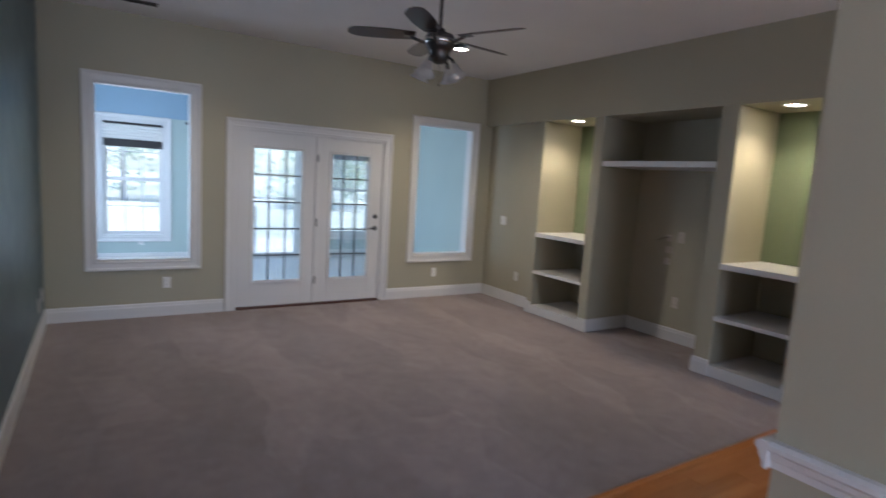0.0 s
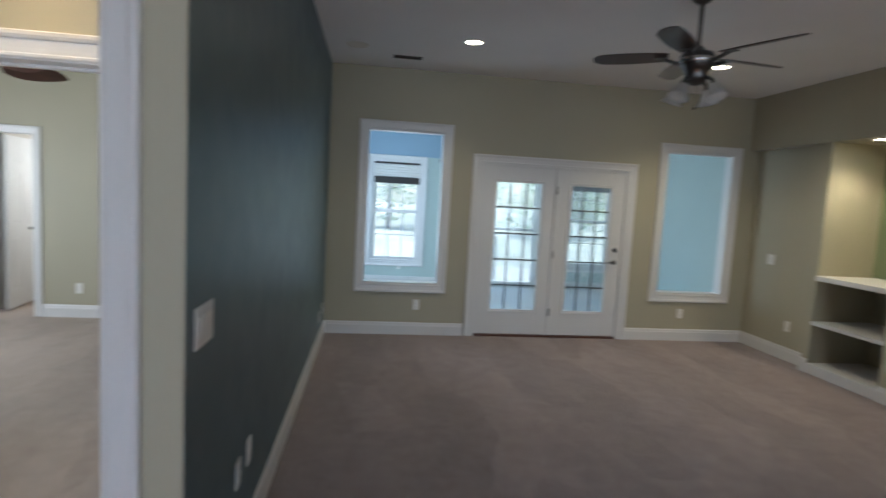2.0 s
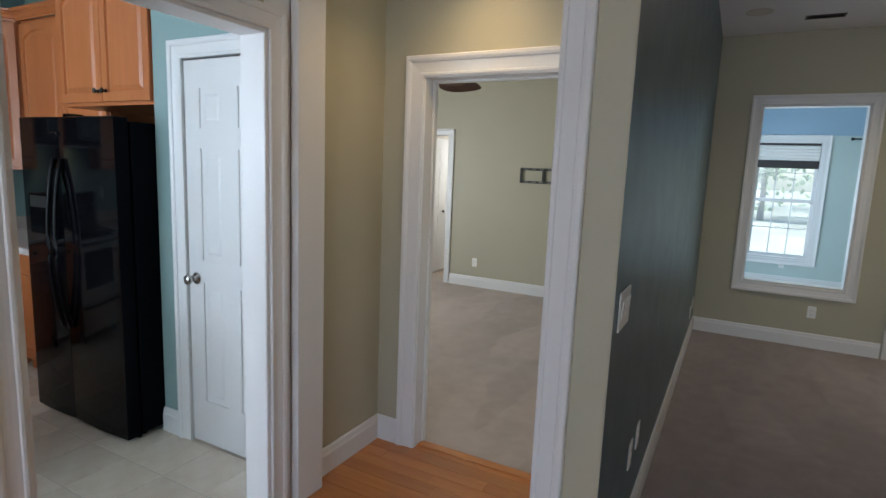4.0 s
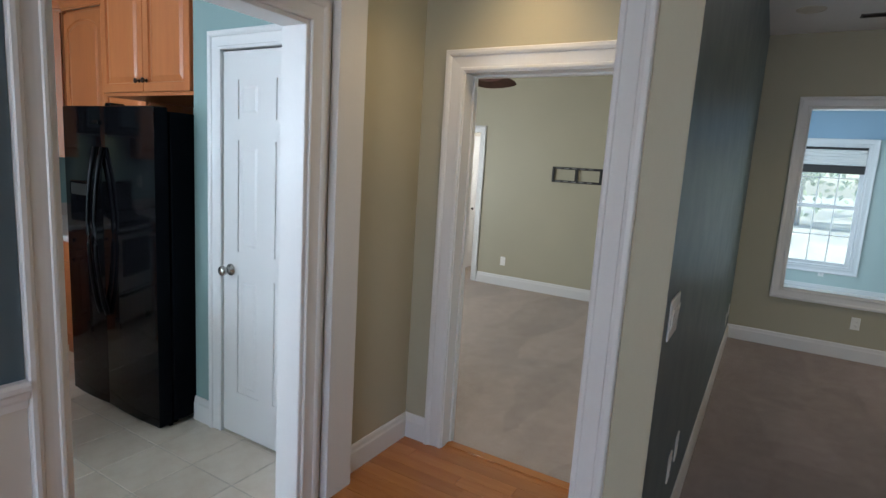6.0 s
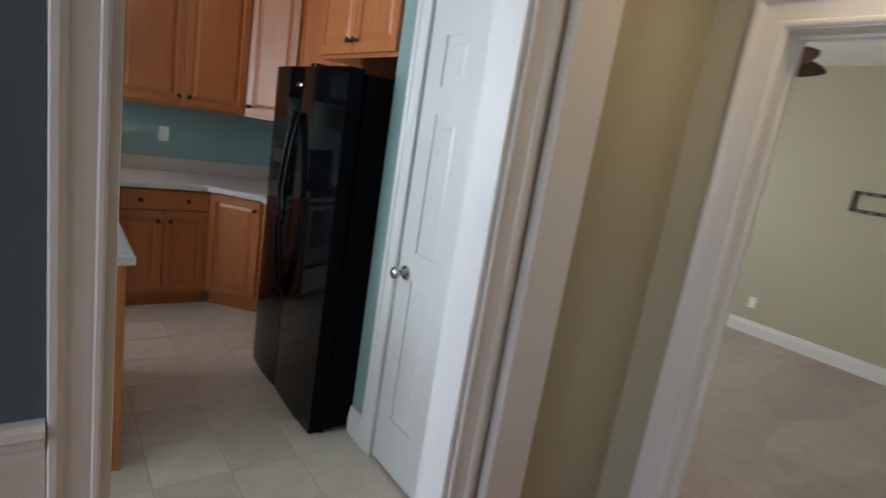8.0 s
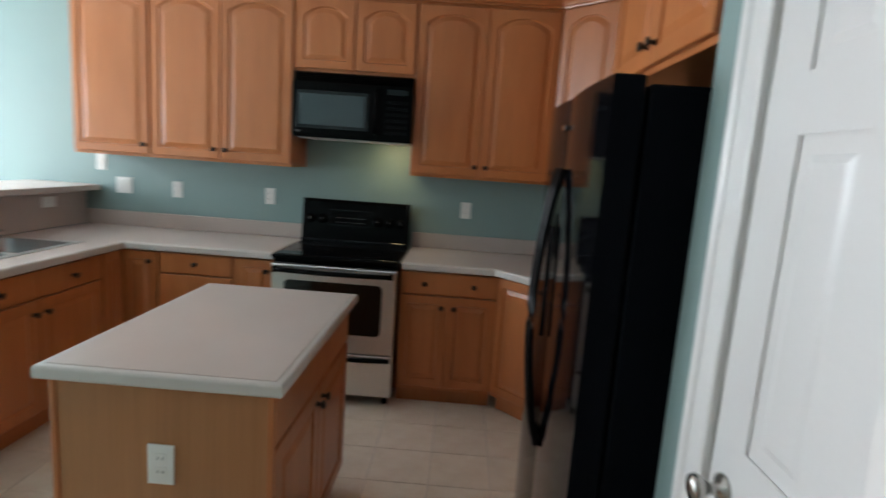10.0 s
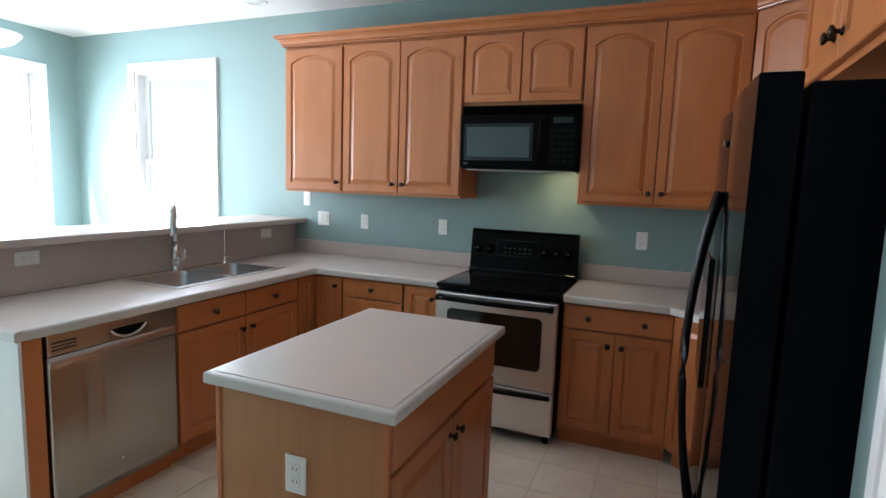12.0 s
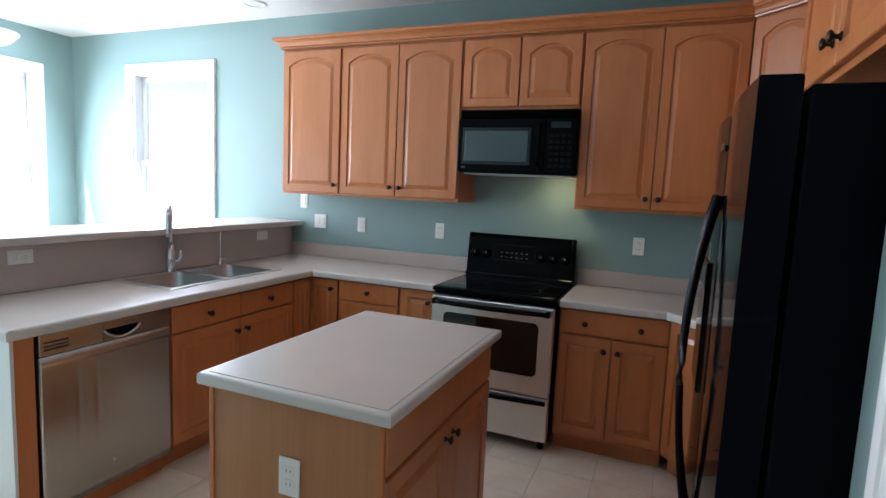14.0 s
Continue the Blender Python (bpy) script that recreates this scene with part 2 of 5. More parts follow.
def carpet_material(name, low, high):
    m, n, l, p = shader(name)
    f, fine = noise_of(n, l, 7.0, 7, (1, 1, 1), 0.7), noise_of(n, l, 330, 3)
    tc, mp, warp, cell = n.new("ShaderNodeTexCoord"), n.new("ShaderNodeMapping"), n.new("ShaderNodeTexNoise"), n.new("ShaderNodeTexVoronoi")
    add = n.new("ShaderNodeVectorMath")
    add.operation = "MULTIPLY_ADD"
    mp.inputs["Rotation"].default_value, mp.inputs["Scale"].default_value = (0, 0, 0.5), (2.6, 0.95, 1)
    warp.inputs["Scale"].default_value, warp.inputs["Detail"].default_value = 2.0, 5
    add.inputs[1].default_value = (0.55, 0.55, 0)
    cell.inputs["Scale"].default_value = 1.0
    l.new(tc.outputs["Object"], mp.inputs["Vector"])
    l.new(tc.outputs["Object"], warp.inputs["Vector"])
    l.new(warp.outputs["Color"], add.inputs[0])
    l.new(mp.outputs[0], add.inputs[2])
    l.new(add.outputs[0], cell.inputs["Vector"])
    band = cell.outputs["Color"]                   # strokes left by the vacuum cleaner
    a = ramp_of(n, l, f, ((0.33, low), (0.5, tuple((u + v) / 2 for u, v in zip(low, high))), (0.67, high)))
    b = ramp_of(n, l, fine, ((0.25, (0.72,) * 3), (0.7, (1, 1, 1))))
    c = ramp_of(n, l, band, ((0.15, (0.74, 0.73, 0.72)), (0.85, (1, 1, 1))))
    blotch = ramp_of(n, l, noise_of(n, l, 2.2, 5, (1.0, 0.45, 1.0), 0.6), ((0.38, (0.80, 0.79, 0.78)), (0.60, (1, 1, 1))))      # trodden pile
    l.new(mixed(n, l, mixed(n, l, mixed(n, l, a, b, 1.0), c, 0.8), blotch, 0.75), p.inputs["Base Color"])
    p.inputs["Roughness"].default_value = 0.95
    p.inputs["Sheen Weight"].default_value = 0.3
    bump_on(n, l, p, fine, 0.7, 0.006)
    return m


CARPET = carpet_material("carpet_taupe", (0.32, 0.25, 0.235), (0.42, 0.335, 0.315))
BEDCARPET = carpet_material("carpet_beige", (0.50, 0.385, 0.29), (0.59, 0.47, 0.365))


def tile_material():
    m, n, l, p = shader("ceramic_tile")
    info = n.new("ShaderNodeObjectInfo")
    a = ramp_of(n, l, noise_of(n, l, 7, 6, rough=0.65), ((0.3, (0.73, 0.62, 0.49)), (0.55, (0.82, 0.725, 0.60)), (0.75, (0.86, 0.79, 0.69))))
    b = ramp_of(n, l, info.outputs["Random"], ((0.0, (0.88, 0.87, 0.86)), (1.0, (1, 1, 1))))
    l.new(mixed(n, l, a, b, 1.0), p.inputs["Base Color"])
    p.inputs["Roughness"].default_value = 0.28
    bump_on(n, l, p, noise_of(n, l, 30, 4), 0.05)
    return m


TILE = tile_material()

# ---------- mesh helpers ----------
def add_box(bm, lo, hi, mi=0):
    v = [bm.verts.new((x, y, z)) for x in (lo[0], hi[0]) for y in (lo[1], hi[1]) for z in (lo[2], hi[2])]
    for q in ((0, 1, 3, 2), (4, 6, 7, 5), (0, 4, 5, 1), (2, 3, 7, 6), (0, 2, 6, 4), (1, 5, 7, 3)):
        bm.faces.new([v[i] for i in q]).material_index = mi
    return v


def boxes(items, bevel=0.0, seg=2):
    bm = bmesh.new()
    for lo, hi in items:
        add_box(bm, [min(a, b) for a, b in zip(lo, hi)], [max(a, b) for a, b in zip(lo, hi)])
    if bevel:
        bmesh.ops.bevel(bm, geom=bm.edges[:], offset=bevel, segments=seg, affect="EDGES", profile=0.5, clamp_overlap=True)
    return bm


def box(x0, y0, z0, x1, y1, z1, bevel=0.0, seg=2):
    return boxes([((x0, y0, z0), (x1, y1, z1))], bevel, seg)


def sheet_solid(us, vs, keep, put):
    """One solid from the kept cells of a grid; put(u, v, side) gives a corner on its face 0 or 1."""
    bm, at = bmesh.new(), {}

    def corner(i, j, side):
        if (i, j, side) not in at:
            at[i, j, side] = bm.verts.new(put(us[i], vs[j], side))
        return at[i, j, side]

    cells = {(i, j) for i in range(len(us) - 1) for j in range(len(vs) - 1) if keep((us[i] + us[i + 1]) / 2, (vs[j] + vs[j + 1]) / 2)}
    for i, j in sorted(cells):
        ring = [(i, j), (i + 1, j), (i + 1, j + 1), (i, j + 1)]
        for side in (0, 1):
            bm.faces.new([corner(a, b, side) for a, b in ring])
        for n, (di, dj) in enumerate(((0, -1), (1, 0), (0, 1), (-1, 0))):
            if (i + di, j + dj) not in cells:
                a, b = ring[n], ring[(n + 1) % 4]
                bm.faces.new([corner(*a, 0), corner(*b, 0), corner(*b, 1), corner(*a, 1)])
    bmesh.ops.recalc_face_normals(bm, faces=bm.faces[:])
    return bm


def joined(*bms):
    out = bmesh.new()
    for b in bms:
        me = bpy.data.meshes.new("tmp")
        b.to_mesh(me)
        b.free()
        out.from_mesh(me)
        bpy.data.meshes.remove(me)
    return out


def moved(bm, m):
    bmesh.ops.transform(bm, matrix=m, verts=bm.verts[:])
    return bm


def lathe(profile, n=24, axis_m=None):
    """Turns (radius, height) pairs about z."""
    bm = bmesh.new()
    rings = []
    for r, z in profile:
        rings.append([bm.verts.new((r * math.cos(a), r * math.sin(a), z)) for a in (2 * math.pi * i / n for i in range(n))] if r > 1e-6 else [bm.verts.new((0, 0, z))])
    for a, b in zip(rings, rings[1:]):
        for i in range(n):
            j = (i + 1) % n
            if len(a) == 1 and len(b) == 1:
                continue
            f = bm.faces.new([a[0], b[j], b[i]] if len(a) == 1 else [a[i], a[j], b[0]] if len(b) == 1 else [a[i], a[j], b[j], b[i]])
            f.smooth = True
    if axis_m is not None:
        moved(bm, axis_m)
    return bm


def rod(p, q, r, n=12):
    p, q = Vector(p), Vector(q)
    d = q - p
    return lathe([(0, 0), (r, 0), (r, d.length), (0, d.length)], n, Matrix.Translation(p) @ d.to_track_quat("Z", "Y").to_matrix().to_4x4())


def tube(points, r, n=10, radii=None):
    """A round bar along a line of points."""
    bm = bmesh.new()
    pts = [Vector(p) for p in points]
    rings = []
    for i, p in enumerate(pts):
        d = (pts[min(i + 1, len(pts) - 1)] - pts[max(i - 1, 0)]).normalized()
        q = d.to_track_quat("Z", "Y").to_matrix()
        rr = radii[i] if radii else r
        rings.append([bm.verts.new(p + q @ Vector((rr * math.cos(a), rr * math.sin(a), 0))) for a in (2 * math.pi * j / n for j in range(n))])
    for a, b in zip(rings, rings[1:]):
        for j in range(n):
            bm.faces.new([a[j], a[(j + 1) % n], b[(j + 1) % n], b[j]]).smooth = True
    bm.faces.new(rings[0][::-1])
    bm.faces.new(rings[-1])
    return bm


def slab(poly, z0, z1, bevel=0.0, seg=2):
    bm = bmesh.new()
    lo = [bm.verts.new((x, y, z0)) for x, y in poly]
    hi = [bm.verts.new((x, y, z1)) for x, y in poly]
    bm.faces.new(lo[::-1])
    bm.faces.new(hi)
    for i in range(len(poly)):
        j = (i + 1) % len(poly)
        bm.faces.new([lo[i], lo[j], hi[j], hi[i]])
    bmesh.ops.recalc_face_normals(bm, faces=bm.faces[:])
    if bevel:
        bmesh.ops.bevel(bm, geom=[e for e in bm.edges if abs(e.verts[0].co.z - e.verts[1].co.z) < 1e-6], offset=bevel, segments=seg, affect="EDGES", profile=0.5)
    return bm


def part(name, bm, material, parent=None, label=""):
    me = bpy.data.meshes.new(name)
    bmesh.ops.recalc_face_normals(bm, faces=bm.faces[:])
    bm.to_mesh(me)
    bm.free()
    for mm in material if isinstance(material, (list, tuple)) else [material]:
        me.materials.append(mm)
    ob = new(name, me)
    if parent is not None:
        ob.parent = parent
    if label:
        ob["label"] = label
    return ob


def thing(name, m, label, category, group="", kind=""):
    ob = new(name)
    ob.empty_display_size = 0.1
    ob.matrix_basis = m
    return tagged(ob, label, category, group, kind)


def single(name, bm, material, label, category, group="", kind="", m=None):
    ob = part(name, bm, material)
    if m is not None:
        ob.matrix_basis = m
    return tagged(ob, label, category, group, kind)


# ---------- walls, trim ----------
def wall(name, axis, c0, c1, u0, u1, z0, z1, openings, mats, label, category="wall"):
    """A wall along axis, c0..c1 thick; mats: its face to the lower side, to the upper side, its ends and reveals."""
    us = sorted({u0, u1} | {min(max(v, u0), u1) for o in openings for v in o[:2]})
    vs = sorted({z0, z1} | {min(max(v, z0), z1) for o in openings for v in o[2:]})
    bm = sheet_solid(us, vs, lambda u, z: not any(a < u < b and c < z < d for a, b, c, d in openings),
                     (lambda u, z, side: (u, (c0, c1)[side], z)) if axis == "x" else (lambda u, z, side: ((c0, c1)[side], u, z)))
    n = 1 if axis == "x" else 0
    for f in bm.faces:
        f.material_index = 0 if f.normal[n] < -0.5 else 1 if f.normal[n] > 0.5 else 2
    return single(name, bm, list(mats), label, category, kind="structure")


def on_wall(axis, c, side):
    """Maps (u, z, proud) to the world for a wall face at c whose normal points to side."""
    return (lambda u, z, d: (u, c + side * d, z)) if axis == "x" else (lambda u, z, d: (c + side * d, u, z))


PROFILE = [(0.0, 0.0), (0.0, 0.012), (0.006, 0.015), (0.014, 0.015), (0.018, 0.011), (0.034, 0.012), (0.05, 0.014), (0.062, 0.016), (0.066, 0.021), (0.076, 0.025), (0.088, 0.025), (0.092, 0.02), (0.092, 0.0)]


def casing_mesh(put, u0, u1, z0, z1, closed=False, width=0.092, deep=1.0, sides="LTR"):
    """Mitred casing round an opening, with a moulded profile."""
    bm, s = bmesh.new(), width / 0.092
    lines = []
    for o, d in PROFILE:
        o, d = o * s, d * deep
        pts = [(u0 - o, z0 - o if closed else z0), (u0 - o, z1 + o), (u1 + o, z1 + o), (u1 + o, z0 - o if closed else z0)]
        if sides == "R":
            pts = [(u1 + o, z1), (u1 + o, z0)]
        if sides == "L":
            pts = [(u0 - o, z0), (u0 - o, z1)]
        lines.append([bm.verts.new(put(u, z, d)) for u, z in pts])
    m = len(lines[0])
    for a, b in zip(lines, lines[1:]):
        for i in range(m if closed else m - 1):
            bm.faces.new([a[i], a[(i + 1) % m], b[(i + 1) % m], b[i]])
    return bm


def casing(name, put, u0, u1, z0, z1, label, closed=False, width=0.092, deep=1.0, sides="LTR"):
    return single(name, casing_mesh(put, u0, u1, z0, z1, closed, width, deep, sides), TRIM, label, "trim", kind="structure")


BASE = [(0, 0), (0.017, 0), (0.017, 0.1), (0.013, 0.112), (0.011, 0.13), (0.006, 0.14), (0, 0.14)]
RAIL = [(0, 0), (0.008, 0), (0.012, 0.02), (0.02, 0.03), (0.024, 0.045), (0.034, 0.055), (0.034, 0.068), (0.022, 0.076), (0, 0.076)]


def run(profile, a, b, normal, z=0.0):
    """A moulding from a to b; the profile stands off along normal."""
    bm = bmesh.new()
    ends = [[bm.verts.new((p[0] + normal[0] * d, p[1] + normal[1] * d, z + h)) for d, h in profile] for p in (a, b)]
    for i in range(len(profile)):
        j = (i + 1) % len(profile)
        bm.faces.new([ends[0][i], ends[0][j], ends[1][j], ends[1][i]])
    bm.faces.new(ends[0][::-1])
    bm.faces.new(ends[1])
    return bm


def baseboards(name, runs, label="white moulded baseboard along the wall"):
    return single(name, joined(*[run(BASE, *r) for r in runs]), TRIM, label, "baseboard", kind="structure")


# ---------- panelled fronts ----------
def front_loops(w, h, inset, rise, n=13):
    """The outline of a panel inside a w by h front, with an arched top."""
    x0, x1, zb, zt = inset, w - inset, inset, h - inset
    pts = [(x0, zb), (x1, zb)]
    for i in range(n):
        u = 1 - 2 * i / (n - 1)
        pts.append(((x0 + x1) / 2 + u * (x1 - x0) / 2, zt - rise * abs(u) ** 2.3))
    return pts


def panel_front(w, h, stile=0.058, rise=0.0, thick=0.02, field=0.03, groove=0.009):
    """A raised-panel front in the xz plane that faces -y; its back lies at y = 0."""
    bm = bmesh.new()

    def ring(pts, y):
        return [bm.verts.new((x, y, z)) for x, z in pts]

    outer, inner = front_loops(w, h, 0, 0), front_loops(w, h, stile, rise)
    rings = [ring(outer, 0), ring(outer, -thick + 0.003), ring(front_loops(w, h, 0.003, 0), -thick), ring(inner, -thick),
             ring(front_loops(w, h, stile + 0.004, rise), -thick + groove), ring(front_loops(w, h, stile + 0.012, rise), -thick + groove),
             ring(front_loops(w, h, stile + 0.012 + field, rise), -thick + 0.001)]
    for a, b in zip(rings, rings[1:]):
        for i in range(len(a)):
            j = (i + 1) % len(a)
            bm.faces.new([a[i], a[j], b[j], b[i]])
    bm.faces.new(rings[-1])
    bm.faces.new(rings[0][::-1])
    return bm


KNOB = [(0, 0), (0.011, 0), (0.011, 0.003), (0.006, 0.006), (0.006, 0.014), (0.011, 0.018), (0.016, 0.023), (0.015, 0.028), (0.008, 0.031), (0, 0.0315)]
FACE = Matrix.Rotation(radians(90), 4, "X")      # turns a lathe's +z to -y


def knob_at(parent, x, z, y=-0.02):
    return part("knob", lathe(KNOB, 14, Matrix.Translation((x, y, z)) @ FACE), BRONZE, parent, "dark bronze round knob")


def cabinet(m, w, h, d, fronts, label, group, toe=False, material=None, body_top=None):
    """A cabinet unit; local x is its width, -y its front. fronts: (kind, x0, x1, z0, z1, knobs)."""
    mt = material or MAPLE
    c = thing("base_cabinet" if toe else "wall_cabinet", m, label, "cabinet", group)
    if body_top:
        part("face_frame", box(0, 0.001, 0.1, w, 0.02, h), mt, c)
        part("body", box(0, 0.021, 0.1, w, d, body_top, 0.002), mt, c)
        part("toe_kick", box(0, 0.06, 0, w, d, 0.098), mt, c)
    elif toe:
        part("body", box(0, 0.002, 0.1, w, d, h, 0.002), mt, c)
        part("toe_kick", box(0, 0.06, 0, w, d, 0.098), mt, c)
    else:
        part("body", box(0, 0.002, 0, w, d, h, 0.002), mt, c)
    for kind, x0, x1, a, b, knobs in fronts:
        if kind == "drawer":
            f = part("drawer_front", moved(box(0, -0.02, 0, x1 - x0, 0, b - a, 0.004, 3), Matrix.Translation((x0, 0, a))), mt, c)
        else:
            f = part("door", moved(panel_front(x1 - x0, b - a, 0.05, rise=0.056 if kind == "arch" else 0.0, field=0.024), Matrix.Translation((x0, 0, a))), mt, c)
        for kx, kz in knobs:
            knob_at(f, kx, kz)
    return c


# ---------- wall plates ----------
def outlet(m, label="white duplex outlet plate on the wall", wide=0.07, tall=0.115, kind="outlet", gangs=1, cover=None):
    """Local: the plate in xz, facing -y."""
    o = thing("wall_outlet" if kind == "outlet" else "light_switch", m, label, kind)
    part("plate", box(-wide / 2, -0.006, -tall / 2, wide / 2, 0, tall / 2, 0.003), cover or PLATE, o)
    for g in range(gangs):
        gx = (g - (gangs - 1) / 2) * 0.046
        if kind == "outlet":
            for s in (-1, 1):
                q = part("socket", moved(box(-0.017, -0.008, -0.014, 0.017, -0.005, 0.014, 0.002), Matrix.Translation((gx, 0, s * 0.02))), cover or PLATE, o)
                part("slots", joined(box(gx - 0.008, -0.0087, s * 0.02 - 0.004, gx - 0.006, -0.0078, s * 0.02 + 0.005), box(gx + 0.006, -0.0087, s * 0.02 - 0.004, gx + 0.008, -0.0078, s * 0.02 + 0.005)), SLOT, q)
        else:
            part("rocker", moved(box(-0.016, -0.010, -0.033, 0.016, -0.005, 0.033, 0.002), Matrix.Translation((gx, 0, 0)) @ Matrix.Rotation(radians(4), 4, "X")), cover or PLATE, o)
    return o


# ---------- panelled house doors ----------
def door_leaf(parent, w, h, panels, label=""):
    """A moulded panel door in the xz plane, 35 mm thick, facing -y and +y. panels: (x0, x1, z0, z1)."""
    leaf = part("leaf", box(0, 0.006, 0, w, 0.029, h), TRIM, parent, label)
    us = sorted({0.0, w} | {v for p in panels for v in p[:2]})
    vs = sorted({0.0, h} | {v for p in panels for v in p[2:]})
    frame_mesh = sheet_solid(us, vs, lambda u, z: not any(a < u < b and c < z < d for a, b, c, d in panels), lambda u, z, side: (u, 0.035 * side, z))
    part("stiles_and_rails", frame_mesh, TRIM, leaf)
    for x0, x1, z0, z1 in panels:
        pf = panel_front(x1 - x0, z1 - z0, stile=0.0, thick=0.0135, field=0.036, groove=0.011)
        part("panel", moved(pf, Matrix.Translation((x0, 0.0145, z0))), TRIM, leaf)
    return leaf


def door_knob(parent, x, z, y=0.0, side=-1):
    prof = [(0, 0), (0.032, 0), (0.031, 0.006), (0.014, 0.009), (0.011, 0.03), (0.022, 0.04), (0.028, 0.052), (0.024, 0.063), (0.01, 0.068), (0, 0.069)]
    part("door_knob", lathe(prof, 20, Matrix.Translation((x, y, z)) @ Matrix.Rotation(radians(90 if side < 0 else -90), 4, "X")), NICKEL, parent, "satin nickel round knob")


def six_panel(w, h=2.03):
    a, b, c, d = 0.11, w / 2 - 0.05, w / 2 + 0.05, w - 0.11
    return [(x0, x1, z0, z1) for x0, x1 in ((a, b), (c, d)) for z0, z1 in ((0.24, 0.90), (1.02, 1.60), (1.70, 1.90))]


def sash_window(name, put, u0, u1, z0, z1, label, cols=2, rows=4, shade=0.0, depth=-0.07, width=0.085, grille=True, group=""):
    """A double-hung window in a wall opening, with casing, stool and, if any, a shade drawn part way."""
    w = thing(name, Matrix.Identity(4), label, "window", group, "structure")

    def bar(a, b, c, d, p0, p1, bev=0.003):
        lo, hi = put(a, c, p0), put(b, d, p1)
        return box(*lo, *hi, bev)

    f = 0.045
    part("window_frame", joined(bar(u0, u0 + 0.03, z0, z1, depth - 0.05, 0), bar(u1 - 0.03, u1, z0, z1, depth - 0.05, 0), bar(u0 + 0.03, u1 - 0.03, z1 - 0.03, z1, depth - 0.05, 0), bar(u0 + 0.03, u1 - 0.03, z0, z0 + 0.03, depth - 0.05, 0)), TRIM, w)
    mid = (z0 + z1) / 2
    for lo, hi, off in ((z0 + 0.03, mid + 0.02, 0.0), (mid - 0.02, z1 - 0.03, -0.03)):
        a, b = u0 + 0.03, u1 - 0.03
        p0, p1 = depth + off - 0.014, depth + off + 0.014
        s = part("sash", joined(bar(a, a + f, lo, hi, p0, p1), bar(b - f, b, lo, hi, p0, p1), bar(a + f, b - f, lo, lo + f, p0, p1), bar(a + f, b - f, hi - f, hi, p0, p1)), TRIM, w)
        g = part("pane", bar(a + f - 0.003, b - f + 0.003, lo + f - 0.003, hi - f + 0.003, depth + off - 0.003, depth + off + 0.003, 0), GLASS, s)
        g.visible_shadow = False
        if grille:
            for i in range(1, cols):
                u = a + f + (b - a - 2 * f) * i / cols
                part("muntin", bar(u - 0.007, u + 0.007, lo + f, hi - f, depth + off - 0.008, depth + off + 0.008), TRIM, s)
            for i in range(1, rows // 2):
                z = lo + f + (hi - lo - 2 * f) * i / (rows // 2)
                part("muntin", bar(a + f, b - f, z - 0.007, z + 0.007, depth + off - 0.008, depth + off + 0.008), TRIM, s)
    part("casing", casing_mesh(put, u0, u1, z0, z1, True, width), TRIM, w)
    if shade:
        sh = thing("cellular_shade", Matrix.Identity(4), "pale pleated cellular shade with dark rails, partly raised", "window shade", "sunroom shades")
        d = -0.03
        part("head_rail", bar(u0 + 0.035, u1 - 0.035, z1 - 0.065, z1 - 0.032, d - 0.02, d + 0.02), SHADE_DK, sh)
        n = max(4, int(shade / 0.022))
        zs = [z1 - 0.066 - shade * i / n for i in range(n + 1)]
        bm = bmesh.new()
        for sgn in (1, -1):
            line = [[bm.verts.new(put(u, z, d + sgn * (0.016 if i % 2 else 0.006))) for u in (u0 + 0.037, u1 - 0.037)] for i, z in enumerate(zs)]
            for p, q in zip(line, line[1:]):
                bm.faces.new([p[0], p[1], q[1], q[0]])
        part("pleats", bm, SHADE, sh)
        part("bottom_rail", bar(u0 + 0.035, u1 - 0.035, zs[-1] - 0.115, zs[-1] - 0.001, d - 0.02, d + 0.02), SHADE_DK, sh)
    return w

# ---------- the large structure ----------
ZL, ZK, ZB, ZV, ZS = 2.93, 2.84, 2.70, 2.62, 3.05      # ceilings: living, kitchen, bedroom, vestibule, sunroom
TX, TY = -0.035, 0.925                                   # teal wall's face and near end
FY = 5.45                                              # living room's far wall
KX = -1.43                                             # hall face of the kitchen wall
WX = -5.08                                             # cooker wall
NY = 1.82                                              # wall behind the refrigerator
SY = 9.0                                               # sunroom's outer wall

# floors
single("floor_subfloor", box(-5.3, -5.0, -0.12, 6.0, 9.2, -0.03), GROUT, "grey subfloor slab under the rooms", "floor", kind="structure")
single("floor_living_carpet", box(TX, 1.062, -0.03, 5.8, FY, 0.0), CARPET, "taupe cut-pile carpet with vacuum marks", "carpet", kind="structure")
single("floor_bedroom_carpet", box(-4.6, 1.88, -0.03, TX - 0.12, 6.0, 0.0), BEDCARPET, "beige cut-pile bedroom carpet with vacuum marks", "carpet", kind="structure")
single("floor_sunroom", box(-0.3, FY, -0.03, 5.3, SY, -0.002), SUNFLOOR, "pale sunlit sunroom floor", "floor", kind="structure")
single("floor_next_room", box(-4.6, 6.0, -0.03, -2.6, 7.6, -0.001), BEDCARPET, "pale carpet beyond the bedroom's door", "carpet", kind="structure")
single("floor_dining", box(KX, -3.5, -0.03, 5.8, -1.3, -0.001), OAK, "oak floor in the dining area", "floor", kind="structure")

